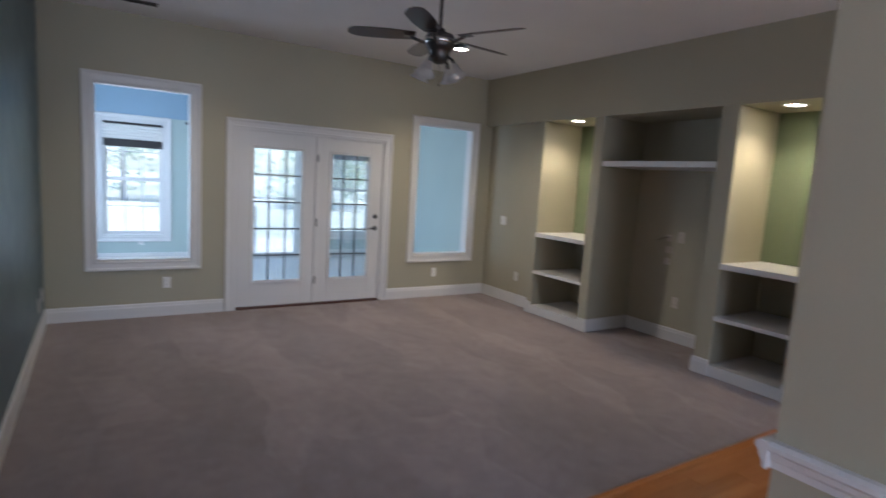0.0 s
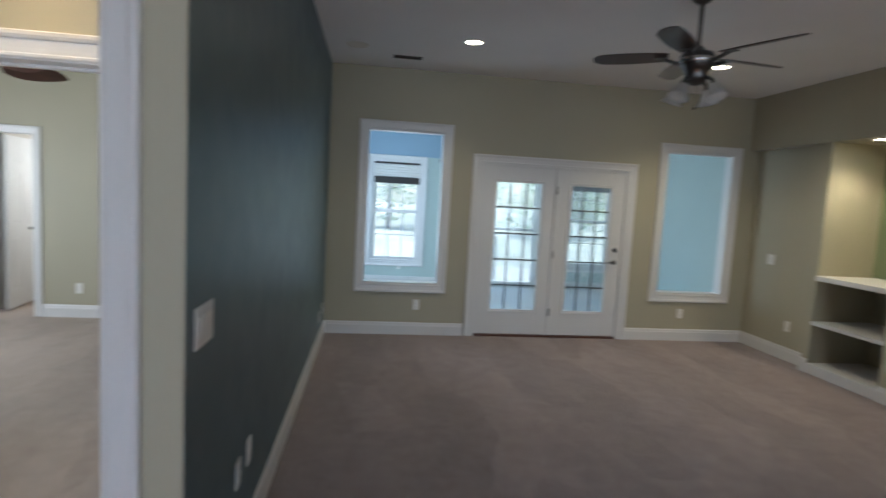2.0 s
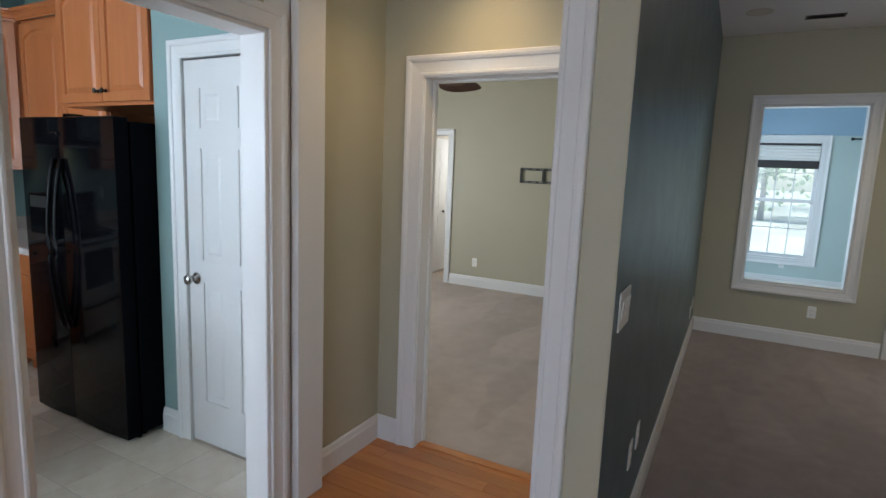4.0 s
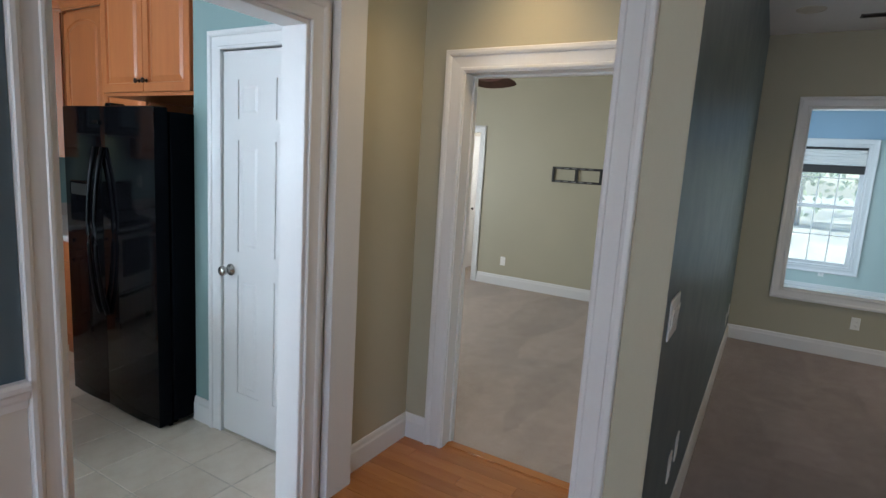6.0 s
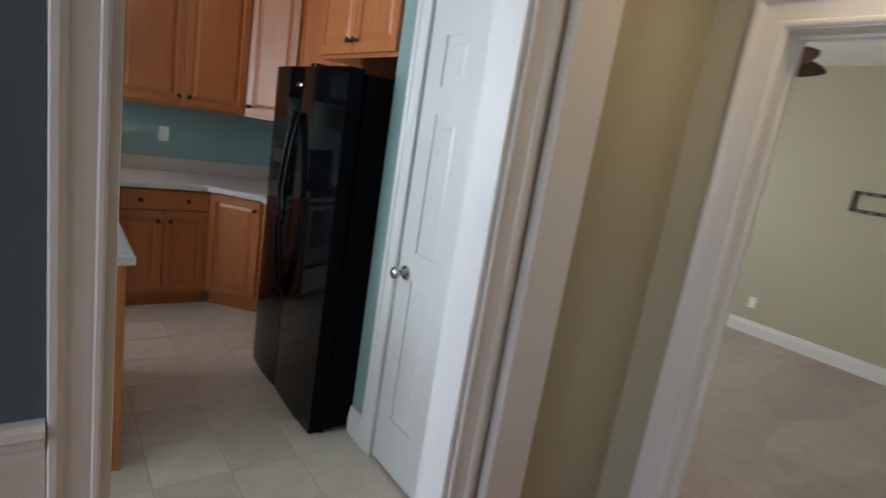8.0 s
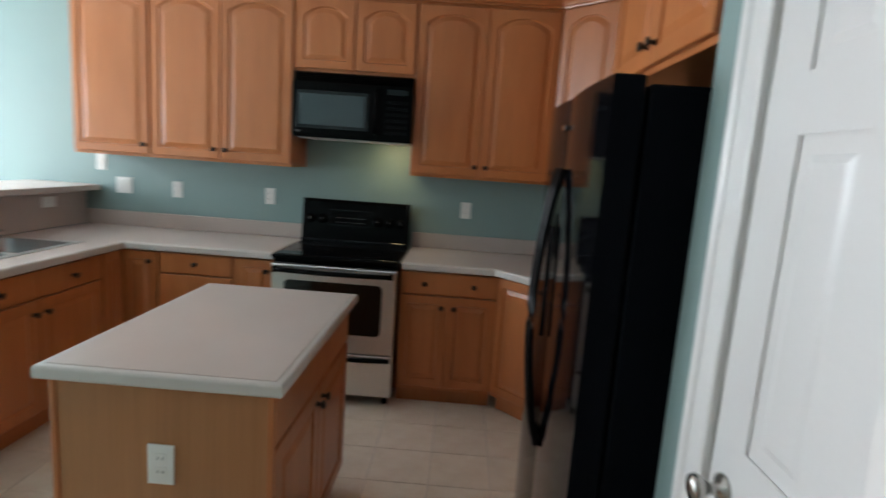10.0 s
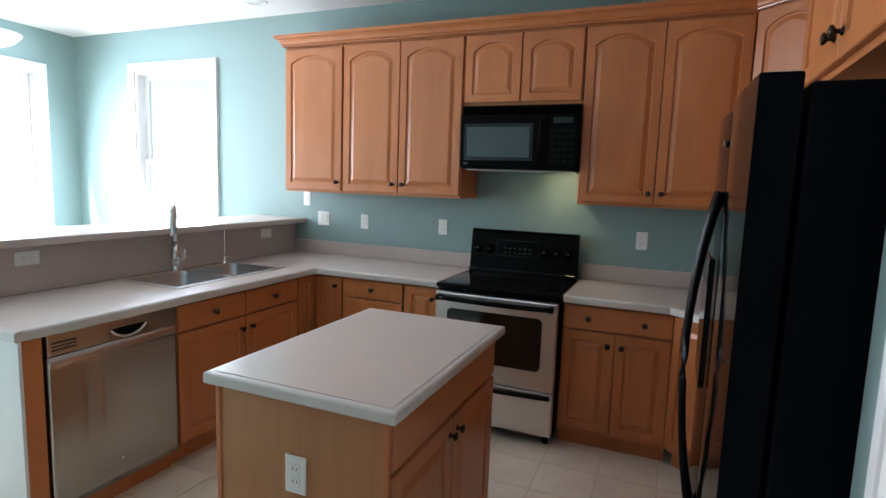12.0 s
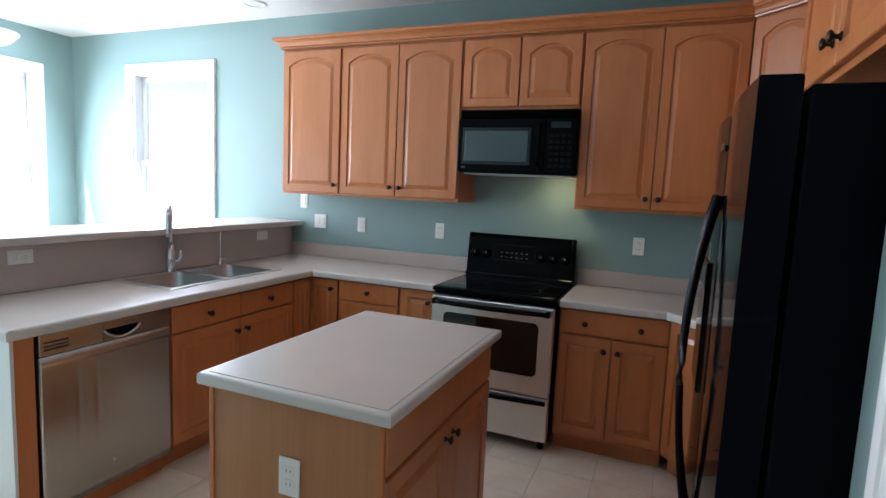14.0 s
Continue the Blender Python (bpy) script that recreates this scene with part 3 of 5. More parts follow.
# ceilings
single("ceiling_living", box(KX - 0.13, -3.5, ZL, 5.8, FY + 0.13, ZL + 0.1), CEIL, "flat off-white living room ceiling", "ceiling", kind="structure")
single("ceiling_kitchen", box(WX - 0.1, -4.9, ZK, KX - 0.13, NY + 0.1, ZK + 0.1), CEIL, "flat white kitchen ceiling", "ceiling", kind="structure")
single("ceiling_bedroom", box(-4.6, 1.915, ZB, TX - 0.12, 6.0, ZB + 0.1), CEIL, "flat white bedroom ceiling", "ceiling", kind="structure")
single("ceiling_vestibule", box(KX - 0.03, TY + 0.14, ZV, TX - 0.12, 1.795, ZV + 0.1), CEIL, "small white ceiling over the bedroom's doorway", "ceiling", kind="structure")
single("ceiling_sunroom", box(-0.3, FY + 0.13, ZS, 5.3, SY + 0.1, ZS + 0.1), CEIL, "white sunroom ceiling", "ceiling", kind="structure")
single("ceiling_next_room", box(-4.6, 6.0, 2.44, -2.6, 7.6, 2.5), CEIL, "white ceiling beyond the bedroom's door", "ceiling", kind="structure")

# living room
LW, FD, RW = (0.375, 1.215, 0.575, 2.275), (1.635, 3.4, 0.0, 1.985), (3.85, 4.69, 0.565, 2.25)
wall("wall_living_north", "x", FY, FY + 0.13, TX - 0.3, 5.8, 0, ZS, [LW, FD, RW], (BEIGE, SUNWALL, TRIM), "khaki painted wall with two interior windows and doors")
wall("wall_teal", "y", TX - 0.12, TX, TY, FY, 0, ZL, [], (BEIGE, TEAL, BEIGE), "dark teal accent wall of the living room")
wall("wall_living_east", "y", 5.58, 5.70, -3.5, FY, 0, ZL, [], (BEIGE, BEIGE, BEIGE), "khaki wall behind the built-in niches")
# Both openings are unseen, added to let light in from the south.
wall("wall_dining_south", "x", -3.6, -3.5, KX - 0.13, 5.8, 0, ZL, [(-0.9, 1.1, 0.7, 2.3), (3.2, 4.6, 0.4, 2.4)], (SLATE, SLATE, TRIM), "slate blue dining wall with two unseen, added window openings")
wall("wall_dining_east", "y", 1.945, 2.075, -3.5, 0.0, 0, ZL, [], (BEIGE, BEIGE, BEIGE), "khaki wall end with a white chair rail")

# hall wall with the kitchen's opening
KO = (0.039, 0.945, 0, 2.07)
wall("wall_kitchen_east", "y", KX - 0.13, KX, -4.9, 1.23, 0, ZL, [KO], (KITCHEN, BEIGE, TRIM), "khaki hall wall with the kitchen's cased opening")
wall("wall_vestibule_west", "y", KX - 0.13, KX - 0.03, 1.23, 1.795, 0, ZL, [], (KITCHEN, BEIGE, BEIGE), "khaki side wall before the bedroom's doorway")
single("wall_slate_panel", box(KX, -3.5, 0.92, KX + 0.004, -0.048, ZL), SLATE, "slate blue paint above the chair rail", "wall", kind="structure")
single("wall_wainscot", box(KX, -3.5, 0, KX + 0.005, -0.048, 0.92), WAINSCOT, "cream paint below the chair rail", "wall", kind="structure")
single("trim_chair_rail_west", run(RAIL, (KX + 0.004, -3.5), (KX + 0.004, -0.048), (1, 0), 0.86), TRIM, "white moulded chair rail", "trim", kind="structure")
single("trim_chair_rail_east", run(RAIL, (1.945, -3.5), (1.945, 0.0), (-1, 0), 0.845), TRIM, "white moulded chair rail", "trim", kind="structure")
single("trim_chair_rail_end", run(RAIL, (1.911, 0.0), (2.075, 0.0), (0, 1), 0.845), TRIM, "white chair rail turned round the wall's end", "trim", kind="structure")
casing("trim_kitchen_opening", on_wall("y", KX, 1), KO[0], KO[1], 0, KO[3], "white moulded casing round the kitchen's opening", width=0.085)
casing("trim_kitchen_inside", on_wall("y", KX - 0.13, -1), KO[0], KO[1], 0, KO[3], "white moulded casing round the kitchen's opening", width=0.09)
single("trim_kitchen_jamb", boxes([((KX - 0.133, KO[0], 0), (KX + 0.003, KO[0] + 0.018, KO[3])), ((KX - 0.133, KO[1] - 0.018, 0), (KX + 0.003, KO[1], KO[3])), ((KX - 0.133, KO[0] + 0.018, KO[3] - 0.018), (KX + 0.003, KO[1] - 0.018, KO[3]))], 0.002), TRIM, "white jamb boards of the kitchen's opening", "trim", kind="structure")

# vestibule: a tall cased opening, then the bedroom's door
VX0, VX1 = -1.385, -0.245
wall("wall_vestibule_front", "x", TY, TY + 0.14, KX, TX - 0.12, 0, ZL, [(KX + 0.0005, VX1, 0, 2.46)], (BEIGE, BEIGE, TRIM), "khaki wall over the vestibule's opening")
single("wall_teal_end", box(TX - 0.12, TY - 0.003, 0, TX - 0.004, TY + 0.0, ZL), BEIGE, "khaki end of the teal wall", "wall", kind="structure")
single("trim_vestibule_jamb_left", box(KX + 0.001, 1.067, 0, VX0, 1.235, 2.46, 0.004), TRIM, "white jamb board of the vestibule's opening", "trim", kind="structure")
single("trim_vestibule_jamb_right", box(VX1, TY - 0.004, 0, VX1 + 0.02, TY + 0.145, 2.46, 0.003), TRIM, "white jamb board of the vestibule's opening", "trim", kind="structure")
casing("trim_vestibule_casing", on_wall("x", TY, -1), VX0, VX1, 0, 2.46, "white moulded casing beside the teal wall", width=0.1, sides="R")
wall("wall_bedroom_south", "x", 1.795, 1.915, KX - 0.13, TX - 0.12, 0, ZL, [(-1.225, -0.385, 0, 2.03)], (BEIGE, BEIGE, TRIM), "khaki wall with the bedroom's doorway")
BD = (-1.205, -0.405, 0, 2.01)
single("trim_bedroom_jamb", boxes([((-1.225, 1.792, 0), (-1.205, 1.918, 2.01)), ((-0.405, 1.792, 0), (-0.385, 1.918, 2.01)), ((-1.225, 1.792, 2.01), (-0.385, 1.918, 2.03)), ((-1.205, 1.87, 0), (-1.193, 1.905, 2.01)), ((-0.417, 1.87, 0), (-0.405, 1.905, 2.01)), ((-1.193, 1.87, 1.998), (-0.417, 1.905, 2.01))], 0.002), TRIM, "white jamb and stop of the bedroom's doorway", "trim", kind="structure")
casing("trim_bedroom_casing", on_wall("x", 1.795, -1), BD[0] - 0.006, BD[1] + 0.006, 0, BD[3] + 0.006, "white moulded casing round the bedroom's doorway", width=0.105)
casing("trim_bedroom_casing_inside", on_wall("x", 1.915, 1), BD[0] - 0.006, BD[1] + 0.006, 0, BD[3] + 0.006, "white moulded casing round the bedroom's doorway")

# bedroom
BDR = (-3.86, -3.22, 0, 2.0)
wall("wall_bedroom_north", "x", 5.88, 6.0, -4.6, TX - 0.1, 0, ZB + 0.1, [BDR], (BEIGE, BEIGE, TRIM), "khaki bedroom wall with a white door")
# The opening here is unseen, added for the bedroom's fill lamp.
wall("wall_bedroom_west", "y", -4.7, -4.6, 1.915, 7.6, 0, ZB + 0.1, [(2.8, 4.4, 0.8, 2.2)], (BEIGE, BEIGE, TRIM), "khaki bedroom wall with an unseen opening for fill light")
wall("wall_next_room", "x", 7.6, 7.7, -4.6, -2.5, 0, ZB, [], (WAINSCOT, WAINSCOT, WAINSCOT), "pale wall beyond the bedroom's door")
wall("wall_next_room_side", "y", -2.6, -2.5, 6.0, 7.6, 0, ZB, [], (WAINSCOT, WAINSCOT, WAINSCOT), "pale wall beyond the bedroom's door")
casing("trim_bedroom_door", on_wall("x", 5.88, -1), BDR[0], BDR[1], 0, BDR[3], "white casing round the bedroom's far door", width=0.085)

# kitchen
W1, W2 = (-3.93, -2.965, 0.80, 2.47), (-4.72, -3.0, 0.80, 2.45)
wall("wall_cooker", "y", WX - 0.14, WX, -4.9, NY + 0.1, 0, ZK + 0.1, [W1], (KITCHEN, KITCHEN, TRIM), "sea-green kitchen wall behind the cooker")
wall("wall_nook", "x", -4.91, -4.77, WX, KX - 0.13, 0, ZK + 0.1, [W2, (-2.7, -1.8, 0.02, 2.08)], (KITCHEN, KITCHEN, TRIM), "sea-green breakfast nook wall with a wide window and an unseen doorway")
wall("wall_refrigerator", "x", NY, 1.915, WX, KX - 0.13, 0, ZK + 0.1, [], (KITCHEN, BEIGE, KITCHEN), "sea-green wall behind the refrigerator")
PD = (-2.295, -1.62, 0, 2.055)
wall("wall_pantry", "x", 1.205, 1.305, -2.53, KX - 0.13, 0, ZK + 0.1, [PD], (KITCHEN, KITCHEN, TRIM), "sea-green pantry wall with a white door")
wall("wall_pantry_side", "y", -2.53, -2.43, 1.305, NY, 0, ZK + 0.1, [], (KITCHEN, KITCHEN, KITCHEN), "sea-green wall beside the refrigerator")
casing("trim_pantry_casing", on_wall("x", 1.205, -1), PD[0], PD[1], 0, PD[3], "white moulded casing round the pantry door", width=0.092)

# sunroom
SW = [(0.43, 1.29, 0.40, 2.17), (2.02, 3.46, 0.02, 2.10), (3.93, 4.84, 0.41, 2.12)]
wall("wall_sunroom_north", "x", SY, SY + 0.14, -0.3, 5.3, 0, ZS, SW, (SUNWALL, SUNWALL, TRIM), "pale blue sunroom wall with windows")
wall("wall_sunroom_west", "y", -0.42, -0.3, FY + 0.13, SY + 0.14, 0, ZS, [(6.0, 8.4, 0.6, 2.2)], (SUNWALL, SUNWALL, SUNWALL), "pale blue sunroom wall")
wall("wall_sunroom_east", "y", 5.15, 5.28, FY + 0.13, SY + 0.14, 0, ZS, [], (SUNWALL, SUNWALL, SUNWALL), "pale blue sunroom wall")

single("wall_sunroom_soffit", box(-0.3, SY - 0.005, 2.25, 5.15, SY, ZS), SOFFIT, "sky blue paint high on the sunroom wall", "wall", kind="structure")

# baseboards
baseboards("baseboard_living", [((TX, FY), (1.535, FY), (0, -1)), ((3.49, FY), (5.01, FY), (0, -1)), ((TX, TY), (TX, FY), (1, 0)), ((5.01, 4.36), (5.01, FY), (-1, 0)), ((1.945, -3.5), (1.945, 0.0), (-1, 0)), ((1.928, 0.0), (2.075, 0.0), (0, 1))])
baseboards("baseboard_hall", [((KX - 0.03, 1.235), (KX - 0.03, 1.795), (1, 0)), ((KX - 0.03, 1.795), (-1.32, 1.795), (0, -1)), ((KX + 0.005, -3.5), (KX + 0.005, -0.048), (1, 0)), ((-0.144, TY - 0.003), (TX + 0.017, TY - 0.003), (0, -1))])
baseboards("baseboard_bedroom", [((-3.13, 5.88), (TX - 0.12, 5.88), (0, -1)), ((-4.6, 5.88), (-3.95, 5.88), (0, -1)), ((TX - 0.12, 1.915), (TX - 0.12, 5.88), (-1, 0)), ((-4.6, 1.915), (-4.6, 5.88), (1, 0))])
baseboards("baseboard_kitchen", [((-2.53, 1.205), (-2.389, 1.205), (0, -1)), ((WX, -4.77), (-2.7, -4.77), (0, 1)), ((WX, -4.77), (WX, -2.2), (1, 0))])
baseboards("baseboard_sunroom", [((-0.3, SY), (1.9, SY), (0, -1)), ((3.55, SY), (5.15, SY), (0, -1)), ((5.15, FY + 0.13), (5.15, SY), (-1, 0))])

# windows
sash_window("window_sunroom_a", on_wall("x", SY, -1), *SW[0], "white double-hung sunroom window with a half-raised shade", cols=3, rows=4, shade=0.22, group="sunroom windows")
sash_window("window_sunroom_b", on_wall("x", SY, -1), *SW[2], "white double-hung sunroom window with a half-raised shade", cols=3, rows=4, shade=0.12, group="sunroom windows")
sash_window("window_sunroom_c", on_wall("x", SY, -1), *SW[1], "tall bright sunroom window reaching the floor", cols=4, rows=2, grille=False)
sash_window("window_nook_a", on_wall("y", WX, 1), *W1, "white double-hung nook window full of glare", grille=False, width=0.07)
sash_window("window_nook_b", on_wall("x", -4.77, 1), *W2, "wide white nook window full of glare", grille=False, width=0.07)
for nm, o in (("window_living_a", LW), ("window_living_b", RW)):
    casing(nm + "_casing", on_wall("x", FY, -1), *o, "white moulded casing round the interior window", closed=True)
    single(nm + "_jamb", boxes([((o[0], FY - 0.004, o[2]), (o[0] + 0.015, FY + 0.134, o[3])), ((o[1] - 0.015, FY - 0.004, o[2]), (o[1], FY + 0.134, o[3])), ((o[0] + 0.015, FY - 0.004, o[3] - 0.015), (o[1] - 0.015, FY + 0.134, o[3])), ((o[0] + 0.015, FY - 0.004, o[2]), (o[1] - 0.015, FY + 0.134, o[2] + 0.02))], 0.002), TRIM, "white jamb lining of the interior window", "window", kind="structure")

# glazed double doors
casing("trim_french_casing", on_wall("x", FY, -1), FD[0], FD[1], 0, FD[3], "white moulded casing round the glazed doors", width=0.088)
single("trim_french_frame", boxes([((FD[0], FY, 0), (FD[0] + 0.025, FY + 0.13, FD[3])), ((FD[1] - 0.025, FY, 0), (FD[1], FY + 0.13, FD[3])), ((FD[0] + 0.025, FY, FD[3] - 0.025), (FD[1] - 0.025, FY + 0.13, FD[3]))], 0.002), TRIM, "white frame of the glazed doors", "trim", kind="structure")
single("door_sill", box(FD[0] + 0.025, FY - 0.015, 0.0, FD[1] - 0.025, FY + 0.12, 0.022, 0.004), RUST, "dark bronze sill under the glazed doors", "door sill", kind="structure")


def glazed_door(name, x0, x1, y, label, rows=5, cols=3):
    d = thing(name, Matrix.Identity(4), label, "door", "glazed doors", "structure")
    g0, g1, za, zb = x0 + 0.155, x1 - 0.155, 0.30, 1.80
    part("stiles_and_rails", boxes([((x0, y, 0.026), (g0, y + 0.044, 1.965)), ((g1, y, 0.026), (x1, y + 0.044, 1.965)), ((g0, y, 0.026), (g1, y + 0.044, za)), ((g0, y, zb), (g1, y + 0.044, 1.965))], 0.002), TRIM, d)
    part("glazing_bead", casing_mesh(on_wall("x", y, -1), g0 + 0.02, g1 - 0.02, za + 0.02, zb - 0.02, True, 0.03, 0.5), TRIM, d)
    p = part("pane", box(g0, y + 0.018, za, g1, y + 0.026, zb), GLASS, d)
    p.visible_shadow = False
    for i in range(1, cols):
        u = g0 + (g1 - g0) * i / cols
        part("muntin", box(u - 0.006, y + 0.010, za, u + 0.006, y + 0.034, zb, 0.002), PEWTER, d)
    for i in range(1, rows):
        z = za + (zb - za) * i / rows
        part("muntin", box(g0, y + 0.009, z - 0.008, g1, y + 0.035, z + 0.008, 0.002), PEWTER, d)
    return d


mid = 2.545
gd = glazed_door("door_glazed_fixed", FD[0] + 0.03, mid - 0.006, FY + 0.02, "white fixed glazed door with dark glazing bars")
gd = glazed_door("door_glazed_active", mid + 0.006, FD[1] - 0.03, FY + 0.02, "white closed glazed door with lever and deadbolt")
part("astragal", box(mid - 0.022, FY + 0.004, 0.026, mid + 0.022, FY + 0.02, 1.965, 0.004), TRIM, gd)
part("deadbolt", lathe([(0, 0), (0.028, 0), (0.028, 0.012), (0.02, 0.018), (0, 0.02)], 20, Matrix.Translation((3.30, FY + 0.02, 1.06)) @ FACE), PEWTER, gd)
lv = part("lever_rose", lathe([(0, 0), (0.03, 0), (0.028, 0.008), (0.012, 0.012), (0.012, 0.045), (0, 0.046)], 20, Matrix.Translation((3.30, FY + 0.02, 0.915)) @ FACE), PEWTER, gd)
part("lever", tube([(3.31, FY - 0.022, 0.915), (3.26, FY - 0.026, 0.917), (3.20, FY - 0.022, 0.912)], 0.008), PEWTER, lv)
for z in (0.3, 0.98, 1.72):
    part("hinge", rod((mid, FY + 0.0, z - 0.045), (mid, FY + 0.0, z + 0.045), 0.007), PEWTER, gd)

# built-in niches of the living room's east wall
EX, HX, BX = 4.90, 4.885, 5.56
single("wall_niche_header", box(HX, 1.0, 2.32, 5.58, FY, ZL), BEIGE, "khaki header over the built-in niches", "wall", kind="structure")
single("wall_niche_left", box(5.01, 4.36, 0, 5.58, FY, 2.32), BEIGE, "khaki wall beside the built-in niches", "wall", kind="structure")
for nm, a, b in (("a", 4.28, 4.36), ("b", 3.375, 3.50), ("c", 1.935, 2.085), ("d", 1.0, 1.33)):
    single("wall_niche_pier_" + nm, box(EX, a, 0, 5.58, b, 2.32), BEIGE, "khaki pier between the built-in niches", "wall", kind="structure")
for a, b in ((3.50, 4.28), (1.33, 1.935)):
    single("wall_niche_back", box(BX - 0.04, a, 0.999, BX, b, 2.32), SAGE, "sage green back of a lit display niche", "wall", kind="structure")
    single("niche_counter", box(EX - 0.012, a - 0.008, 0.945, 5.58, b + 0.008, 0.995, 0.004), TRIM, "painted shelf top of a display niche", "shelf", kind="structure")
    single("niche_shelf", box(EX - 0.008, a - 0.006, 0.495, 5.58, b + 0.006, 0.53, 0.003), TRIM, "painted shelf of an open bookcase", "shelf", kind="structure")
    single("niche_plinth", box(EX - 0.004, a, 0.0, 5.58, b, 0.10, 0.003), TRIM, "painted bottom shelf of an open bookcase", "shelf", kind="structure")
single("niche_tv_shelf", box(EX + 0.02, 2.085, 1.805, 5.58, 3.375, 1.86, 0.004), TRIM, "white shelf across the television niche", "shelf", kind="structure")
single("tv_niche_floor", box(EX - 0.2, 2.085, -0.02, 5.58, 3.375, 0.001), CARPET, "carpet inside the television niche", "carpet", kind="structure")
baseboards("baseboard_niches", [((EX, 3.375), (EX, 3.50), (-1, 0)), ((EX - 0.017, 3.375), (5.58, 3.375), (0, -1)), ((5.56, 2.085), (5.56, 3.375), (-1, 0)), ((EX, 1.935), (EX, 2.085), (-1, 0)), ((EX, 4.28), (EX, 4.36), (-1, 0)), ((EX, 1.0), (EX, 1.33), (-1, 0)), ((EX - 0.017, 2.085), (5.58, 2.085), (0, 1)), ((EX - 0.017, 4.36), (5.01, 4.36), (0, 1))])
single("wall_tv_back", box(BX, 2.085, 0, 5.58, 3.375, 2.32), BEIGE, "khaki back of the television niche", "wall", kind="structure")

# ---------- kitchen ----------
def facing_east(x, y, z=0.0):
    return pose(x, y, z, 0, 0, 90)


def facing_north(x, y, z=0.0):
    return pose(x, y, z, 0, 0, 180)


UF, LF = WX + 0.32, WX + 0.60          # fronts of wall and base cabinet bodies
UB, UT = 1.425, 2.50
WALL_G, BASE_G = "maple wall cabinets", "maple base cabinets"
H = UT - UB


def pair(w, h, g=0.008, knob_low=True, kind="arch", z=0.02):
    kz = z + 0.06 if knob_low else h - 0.09
    return [(kind, g, w / 2 - 0.003, z, h - 0.03, [(w / 2 - 0.035, kz)]), (kind, w / 2 + 0.003, w - g, z, h - 0.03, [(w / 2 + 0.035, kz)])]


# wall cabinets on the cooker wall, from the nook to the corner
cabinet(facing_east(UF, -1.90, UB), 0.515, H, 0.318, [("arch", 0.008, 0.507, 0.02, H - 0.03, [(0.475, 0.08)])], "single-door maple wall cabinet with an arched raised panel", WALL_G)
w = 0.925
cabinet(facing_east(UF, -1.384, UB), w, H, 0.318, [("arch", 0.008, 0.455, 0.02, H - 0.03, [(0.42, 0.08)]), ("arch", 0.461, w - 0.008, 0.02, H - 0.03, [(0.496, 0.08)])], "two-door maple wall cabinet with arched raised panels", WALL_G)
cabinet(facing_east(UF, -0.457, 2.03), 0.765, UT - 2.03, 0.318, [("arch", 0.008, 0.377, 0.02, UT - 2.06, []), ("arch", 0.388, 0.757, 0.02, UT - 2.06, [])], "short two-door maple wall cabinet over the microwave", WALL_G)
cabinet(facing_east(UF, 0.31, UB), 0.885, H, 0.318, pair(0.885, H), "wide two-door maple wall cabinet with arched raised panels", WALL_G)
cd = math.hypot(0.28, 0.28)
cc = cabinet(pose(UF, 1.20, UB, 0, 0, 45), cd, H + 0.02, 0.2, [("arch", 0.01, cd - 0.01, 0.02, H - 0.02, [(0.04, 0.08)])], "diagonal corner maple wall cabinet with one arched door", WALL_G)
part("side_body", slab([(UF - 0.001, 1.2), (UF + 0.279, 1.48), (UF + 0.279, NY - 0.002), (WX + 0.002, NY - 0.002), (WX + 0.002, 1.2)], UB, UT + 0.02), MAPLE).parent = cc
cc.children[-1].matrix_parent_inverse = cc.matrix_basis.inverted()
cabinet(pose(UF + 0.282, 1.50, UB), 1.05, H, 0.318, pair(1.05, H), "two-door maple wall cabinet beside the refrigerator", WALL_G)
cabinet(pose(-3.415, 1.215, 1.838), 0.872, UT - 1.838 + 0.06, 0.6, [("arch", 0.008, 0.433, 0.02, UT - 1.808, [(0.40, 0.08)]), ("arch", 0.439, 0.864, 0.02, UT - 1.808, [(0.472, 0.08)])], "deep two-door maple cabinet over the refrigerator", WALL_G)

# crown moulding on the wall cabinets
CROWN = [(0.0, 0.0), (0.01, 0.0), (0.012, 0.008), (0.008, 0.012), (0.016, 0.016), (0.022, 0.03), (0.03, 0.04), (0.041, 0.046), (0.041, 0.051), (0.05, 0.053), (0.056, 0.06), (0.058, 0.074), (0.0, 0.074)]


def crown_line(pts, z):
    """A crown moulding along a line of plan points, standing off to the right of its direction."""
    bm, lines = bmesh.new(), []
    for d, hgt in CROWN:
        row = []
        for i, p in enumerate(pts):
            p = Vector(p)
            dirs = [(Vector(pts[j + 1]) - Vector(pts[j])).normalized() for j in (i - 1, i) if 0 <= j < len(pts) - 1]
            ns = [Vector((q.y, -q.x)) for q in dirs]
            n = sum(ns, Vector((0, 0))).normalized()
            row.append(bm.verts.new((*(p + n * d / max(0.4, n.dot(ns[0]))), z + hgt)))
        lines.append(row)
    for a, b in zip(lines, lines[1:]):
        for i in range(len(pts) - 1):
            bm.faces.new([a[i], a[i + 1], b[i + 1], b[i]])
    return bm


F = UF + 0.02
single("crown_moulding", crown_line([(WX, -1.902), (F, -1.902), (F, 1.19), (F + 0.28, 1.47), (-3.43, 1.47)], UT - 0.012), MAPLE, "maple crown moulding on the wall cabinets", "crown moulding")
single("crown_moulding", crown_line([(-3.418, 1.80), (-3.418, 1.195), (-2.54, 1.195)], UT + 0.045), MAPLE, "maple crown moulding over the refrigerator cabinet", "crown moulding")

